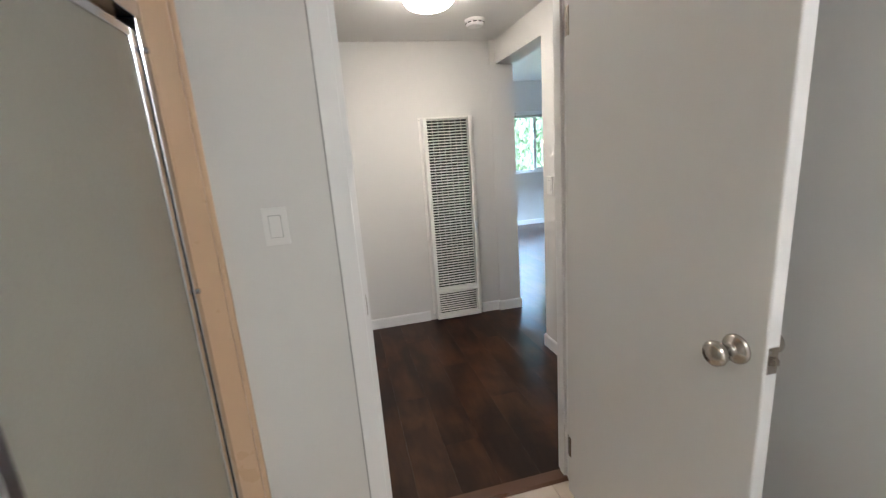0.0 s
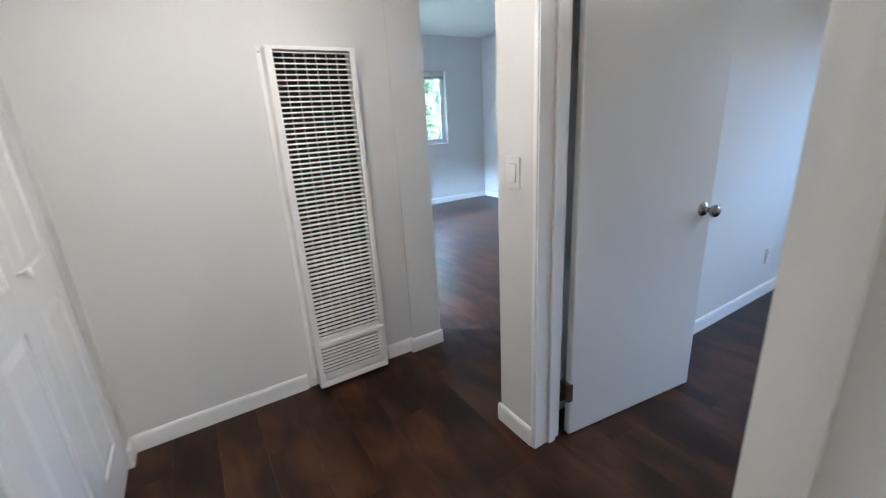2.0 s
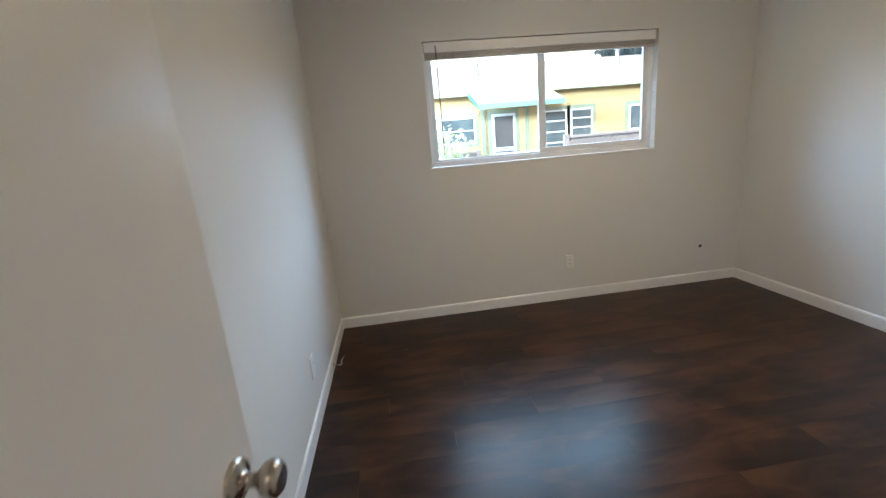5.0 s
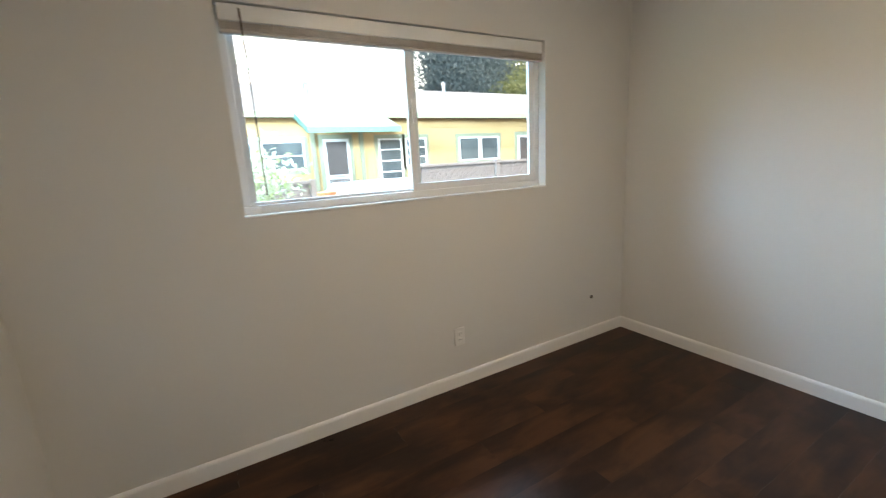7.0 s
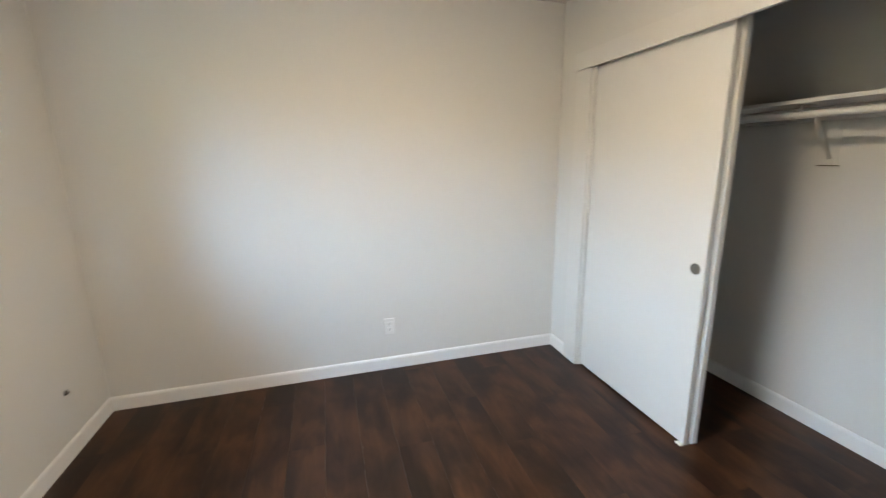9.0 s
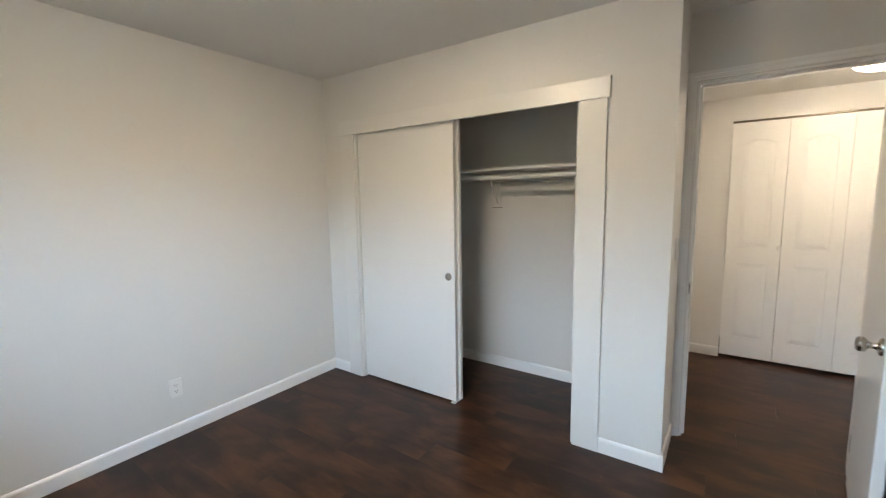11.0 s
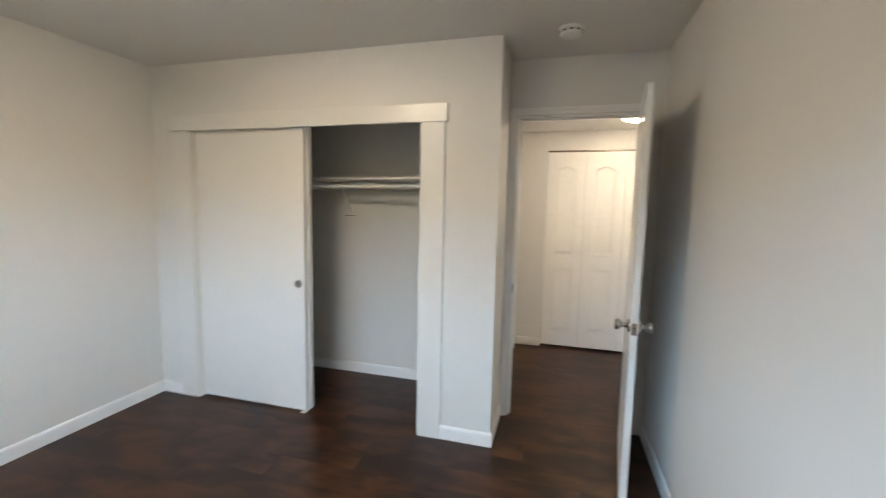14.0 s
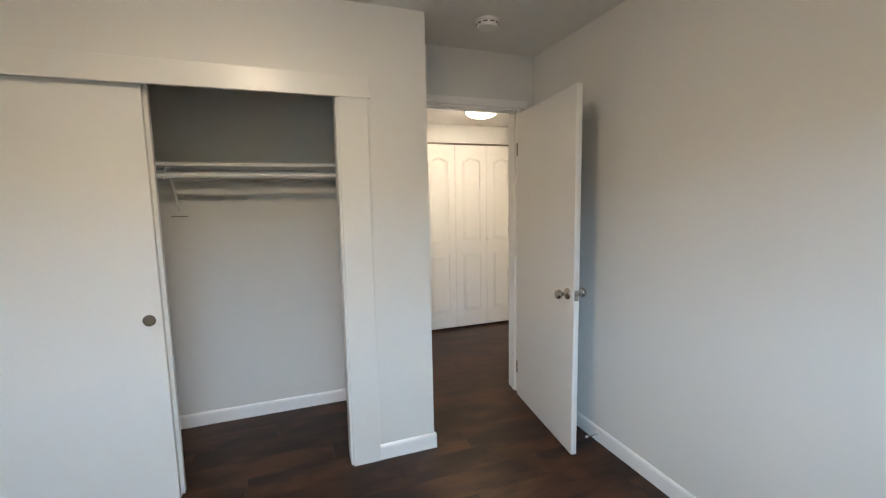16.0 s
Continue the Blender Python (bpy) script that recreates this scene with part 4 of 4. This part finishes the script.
def house_door(y0, y1, z1):
    a, b = min(y0, y1) - HY, max(y0, y1) - HY
    hi = z1 - GZ
    d = part("door", bevelled(-0.05, a - 0.14, 0.45, -0.002, b + 0.14, hi + 0.14, 0.006), OLIVE, house, "entrance with grey-green surround")
    bm = bmesh.new()
    for q in ((a, 0.5, a + 0.085, hi), (b - 0.085, 0.5, b, hi), (a + 0.085, hi - 0.09, b - 0.085, hi), (a + 0.085, 1.36, b - 0.085, 1.42), (a + 0.085, 1.45, b - 0.085, 1.49), (a + 0.085, 0.5, b - 0.085, 0.72)):
        add_box(bm, -0.085, q[0], q[1], -0.049, q[2], q[3])
    part("screen_frame", bm, VINYL, d, "white screen door frame")
    part("screen", bevelled(-0.066, a + 0.08, 0.6, -0.058, b - 0.08, hi - 0.05, 0), SCREEN, d, "dark insect screen")
    for k in range(6):
        y = a + 0.16 + k * (b - a - 0.32) / 5
        part("guard_bar", bevelled(-0.078, y - 0.006, 0.72, -0.067, y + 0.006, 1.36, 0), VINYL, d)
    part("step", bevelled(-1.2, a - 0.3, 0.0, -0.05, b + 0.3, 0.45, 0.01), LATTICE, house, "concrete entrance step")


house_door(-1.33, -2.18, 2.29)
house_door(-9.42, -10.28, 2.28)
for y in (-1.02, -2.62):
    part("porch_post", bevelled(-0.09, y - HY - 0.07, 0.0, -0.001, y - HY + 0.07, EAVE - 0.05, 0.006), OLIVE, house, "grey-green painted post")
part("handrail", tube([(-1.25, -2.35 - HY, 0.0), (-1.25, -2.35 - HY, 1.22), (-0.1, -2.35 - HY, 1.30)], 0.02, 8), OLIVE, house)


def lattice_fence(x, y0, y1, ztop, height):
    """Diagonal lattice panels between posts."""
    n = max(1, round(abs(y1 - y0) / 1.9))
    f = thing("lattice_fence", pose(x, y0, GZ), "weathered wooden lattice fence with square posts", "fence", "lattice fences")
    top = ztop - GZ
    step = (y1 - y0) / n
    for k in range(n + 1):
        part("post", bevelled(-0.045, k * step - 0.045, 0, 0.045, k * step + 0.045, top + 0.02, 0.006), LATTICE, f)
    for k in range(n):
        a, b = sorted((k * step, (k + 1) * step))
        part("top_rail", bevelled(-0.035, a + 0.045, top - 0.05, 0.035, b - 0.045, top, 0.004), LATTICE, f)
        part("bottom_rail", bevelled(-0.03, a + 0.045, top - height, 0.03, b - 0.045, top - height + 0.06, 0.004), LATTICE, f)
        a, b, lo, hi = a + 0.045, b - 0.045, top - height + 0.06, top - 0.05
        for sgn in (1, -1):
            c = -(hi - lo)
            while c < b - a:
                # slat from (c, 0) rising at 45 degrees, cut to the panel
                u0, u1 = max(c, 0), min(c + hi - lo, b - a)
                if u1 - u0 > 0.05:
                    v0, v1 = u0 - c, u1 - c
                    ya, yb = (a + u0, a + u1) if sgn > 0 else (b - u0, b - u1)
                    p = part("slat", bevelled(-0.004, 0, -0.018, 0.004, (u1 - u0) * 1.4142, 0.018, 0), LATTICE, f)
                    p.matrix_basis = Matrix.Translation((0.006 * sgn, ya, lo + v0)) @ (pose(0, 0, 0, 45) if sgn > 0 else pose(0, 0, 0, 135))
                c += 0.125
    part("backing", bevelled(0.012, min(0, n * step) + 0.04, top - height + 0.05, 0.02, max(0, n * step) - 0.04, top - 0.04, 0), LATTICE, f, "weathered boards behind the lattice")


lattice_fence(10.0, -1.0, -6.7, 1.36, 0.95)
lattice_fence(10.0, 3.4, 0.75, 1.22, 0.9)

# white parked car beyond the fence gap
C = thing("car", pose(12.2, -0.9, GZ, 0, 0, 12), "white parked sedan in the yard", "car")


def car_shell(w, pts):
    bm = prism(pts, -w, w, "y", 0.0)
    bmesh.ops.bevel(bm, geom=bm.edges[:], offset=0.05, segments=3, affect="EDGES")
    return bm


part("body", car_shell(0.86, [(-2.15, 0.28), (2.15, 0.28), (2.2, 0.62), (1.9, 0.90), (0.9, 0.98), (-1.3, 1.0), (-2.1, 0.90), (-2.2, 0.55)]), CARP, C, smooth=True)
part("cabin", car_shell(0.74, [(-1.45, 0.96), (1.05, 0.96), (0.35, 1.36), (-0.85, 1.38)]), CARP, C, "white cabin", smooth=True)
part("roof_panel", car_shell(0.70, [(-0.95, 1.33), (0.45, 1.31), (0.25, 1.43), (-0.75, 1.44)]), CARP, C, smooth=True)
for wx in (-1.35, 1.35):
    for wy in (-0.8, 0.8):
        wb = lathe([(0.20, -0.1), (0.31, -0.1), (0.32, -0.06), (0.32, 0.06), (0.31, 0.1), (0.20, 0.1)], 24, "y")
        bmesh.ops.translate(wb, verts=wb.verts[:], vec=(wx, wy, 0.32))
        part("wheel", wb, BLACK, C, "black tyre", smooth=True)

pot = thing("plant_pot", pose(10.9, 0.35, GZ), "terracotta pot on a stand beside the fence", "plant pot")
part("pot_body", lathe([(0.16, 0.9), (0.20, 1.25), (0.22, 1.26), (0.22, 1.32), (0.18, 1.32)], 20), TERRA, pot, smooth=True)
part("stand", lathe([(0.20, 0.0), (0.08, 0.05), (0.08, 0.85), (0.18, 0.9)], 16), LATTICE, pot)


# ---- plants ----
def leaves(rng, centre, radii, clumps, per, size, flat=0.0, hang=0.0):
    """Many small leaves gathered in clumps through an uneven crown."""
    d = rng.normal(size=(clumps, 3))
    d /= np.linalg.norm(d, axis=1)[:, None]
    c = np.array(centre) + d * np.array(radii) * rng.uniform(0.35, 1.05, (clumps, 1))
    spread = np.array(radii) * 0.20
    pos = (c[:, None, :] + rng.normal(size=(clumps, per, 3)) * spread).reshape(-1, 3)
    if hang:
        pos[:, 2] -= rng.uniform(0, hang, len(pos))
    n = len(pos)
    a = rng.normal(size=(n, 3))
    if hang:
        a[:, 2] -= 2.5
    a /= np.linalg.norm(a, axis=1)[:, None]
    b = np.cross(a, rng.normal(size=(n, 3)))
    b /= np.linalg.norm(b, axis=1)[:, None]
    s = size * rng.uniform(0.6, 1.4, (n, 1))
    verts = np.stack([pos - a * s, pos + b * s * 0.45, pos + a * s, pos - b * s * 0.45], 1).reshape(-1, 3)
    return verts, np.arange(4 * n).reshape(-1, 4)


def tree(name, x, y, h, radii, mat_leaf, seed, label, category="tree", clumps=90, per=34, size=0.16, trunk=0.16, crown_at=0.62, hang=0.0, group=""):
    rng = np.random.default_rng(seed)
    t = thing(name, pose(x, y, GZ), label, category, group)
    top = h * crown_at
    bm = tube([(0, 0, -0.1), (0.05, 0.02, top * 0.4), (-0.04, 0.05, top), (0.02, 0, h * 0.92)], [trunk, trunk * 0.8, trunk * 0.6, trunk * 0.15], 9)
    part("trunk", bm, BARK, t)
    for k in range(6):
        ang = k * 1.05 + rng.uniform(-0.3, 0.3)
        z0 = top * rng.uniform(0.5, 1.0)
        e = Vector((math.cos(ang) * radii[0] * 0.75, math.sin(ang) * radii[1] * 0.75, z0 + radii[2] * rng.uniform(0.1, 0.7)))
        part("limb", tube([(0, 0, z0), e * 0.5 + Vector((0, 0, z0 * 0.4)), e], [trunk * 0.4, trunk * 0.25, trunk * 0.06], 6), BARK, t)
    v, f = leaves(rng, (0, 0, h - radii[2] * 0.9), radii, clumps, per, size, hang=hang)
    me = bpy.data.meshes.new("crown")
    me.from_pydata(v.tolist(), [], f.tolist())
    me.materials.append(mat_leaf)
    cr = new("crown", me)
    cr.parent = t
    tagged(cr, kind="stuff")
    return t


tree("conifer_tree", 36, -19.5, 15.5, (3.0, 3.4, 6.2), LEAF_BLUE, 1, "tall blue-green conifer behind the house, haze painted into its colour", clumps=300, per=170, size=0.15, trunk=0.35, crown_at=0.4, hang=0.6)
tree("conifer_tree", 39, -24.0, 13.0, (3.2, 3.2, 5.0), LEAF_BLUE, 2, "blue-green conifer behind the house, haze painted into its colour", clumps=240, per=150, size=0.15, trunk=0.3, crown_at=0.4, hang=0.6)
tree("broadleaf_tree", 33, -25.5, 9.0, (3.6, 4.2, 2.6), LEAF_YEL, 3, "bright yellow-green broadleaf tree beyond the roof", clumps=170, per=90, size=0.16, trunk=0.25)
tree("broadleaf_tree", 40, -33.0, 13.0, (5, 6, 4), LEAF_YEL, 4, "tall yellow-green broadleaf tree", clumps=150, per=40, size=0.35, trunk=0.3)
tree("flowering_shrub", 9.3, 1.75, 2.15, (0.55, 0.62, 0.55), LEAF_PALE, 5, "pale variegated shrub by the lattice fence", "shrub", clumps=48, per=24, size=0.045, trunk=0.035, crown_at=0.6)
tree("young_tree", 8.8, 1.97, 3.75, (0.55, 0.62, 0.6), LEAF_PALE, 6, "slender young tree with sparse pale leaves", "tree", clumps=22, per=16, size=0.04, trunk=0.05, crown_at=0.75)
tree("willow_tree", 9.2, 17.0, 7.6, (1.9, 1.9, 3.4), LEAF_GREEN, 7, "weeping green tree on the lawn", clumps=170, per=110, size=0.12, trunk=0.2, crown_at=0.5, hang=1.6)
tree("garden_tree", 6.3, 27.0, 8.0, (3.0, 3.0, 3.2), LEAF_YEL, 8, "sunlit yellow-green tree across the lawn", clumps=170, per=110, size=0.15, trunk=0.2)
tree("garden_tree", 12.5, 29.0, 9.5, (3.4, 3.4, 4.2), LEAF_GREEN, 9, "green tree across the lawn", clumps=170, per=110, size=0.16, trunk=0.22)
for k in range(7):
    tree("hedge_shrub", 0.5 + k * 3.2, 24.5 + (k % 2), 2.6 + 0.5 * (k % 3), (1.9, 1.4, 1.3), LEAF_YEL if k % 2 else LEAF_GREEN, 20 + k, "leafy sunlit garden shrub at the lawn's edge", "shrub", clumps=70, per=80, size=0.10, trunk=0.06, group="garden shrubs")


# ---- floor planks and tiles ----
floor = tagged(new("floor"), "dark brown mottled wood plank floor", "floor", kind="structure")
PW, PL = 0.182, 1.22
meshes = {}


def plank(x, y0, y1):
    key = round(y1 - y0, 3)
    if key not in meshes:
        bm = bmesh.new()
        w, n = PW - 0.0003, key - 0.0003
        add_box(bm, 0, 0, -0.010, w, n, 0)
        me = bpy.data.meshes.new("plank")
        bm.to_mesh(me)
        bm.free()
        me.materials.append(WOOD)
        meshes[key] = me
    ob = new("plank", meshes[key])
    ob.location = (x, y0, 0)
    ob.parent = floor


for i in range(int((5.34 + 1.0) / PW) + 1):
    x = -1.0 + i * PW
    if x + PW > 5.50:
        break
    lo = 4.0 if x < 0.05 else (1.93 if x < 1.46 else -0.6)
    start = lo - PL * ((i * 0.37) % 1.0)
    y = start
    while y < 8.08:
        a, b = max(y, lo), min(y + PL, 8.08)
        if b - a > 0.05:
            plank(x, a, round(b, 4))
        y += PL
tiles = tagged(new("bathroom_floor"), "beige ceramic tile bathroom floor", "floor", kind="structure")
bm = bevelled(0, 0, -0.012, 0.302, 0.302, -0.001, 0.002, 1)
tile_me = bpy.data.meshes.new("tile")
bm.to_mesh(tile_me)
bm.free()
tile_me.materials.append(BEIGE)
for i in range(5):
    for j in range(9):
        ob = new("tile", tile_me)
        ob.location = (0.022 + i * 0.305 - 0.04, 1.915 - (j + 1) * 0.305, 0)
        ob.parent = tiles
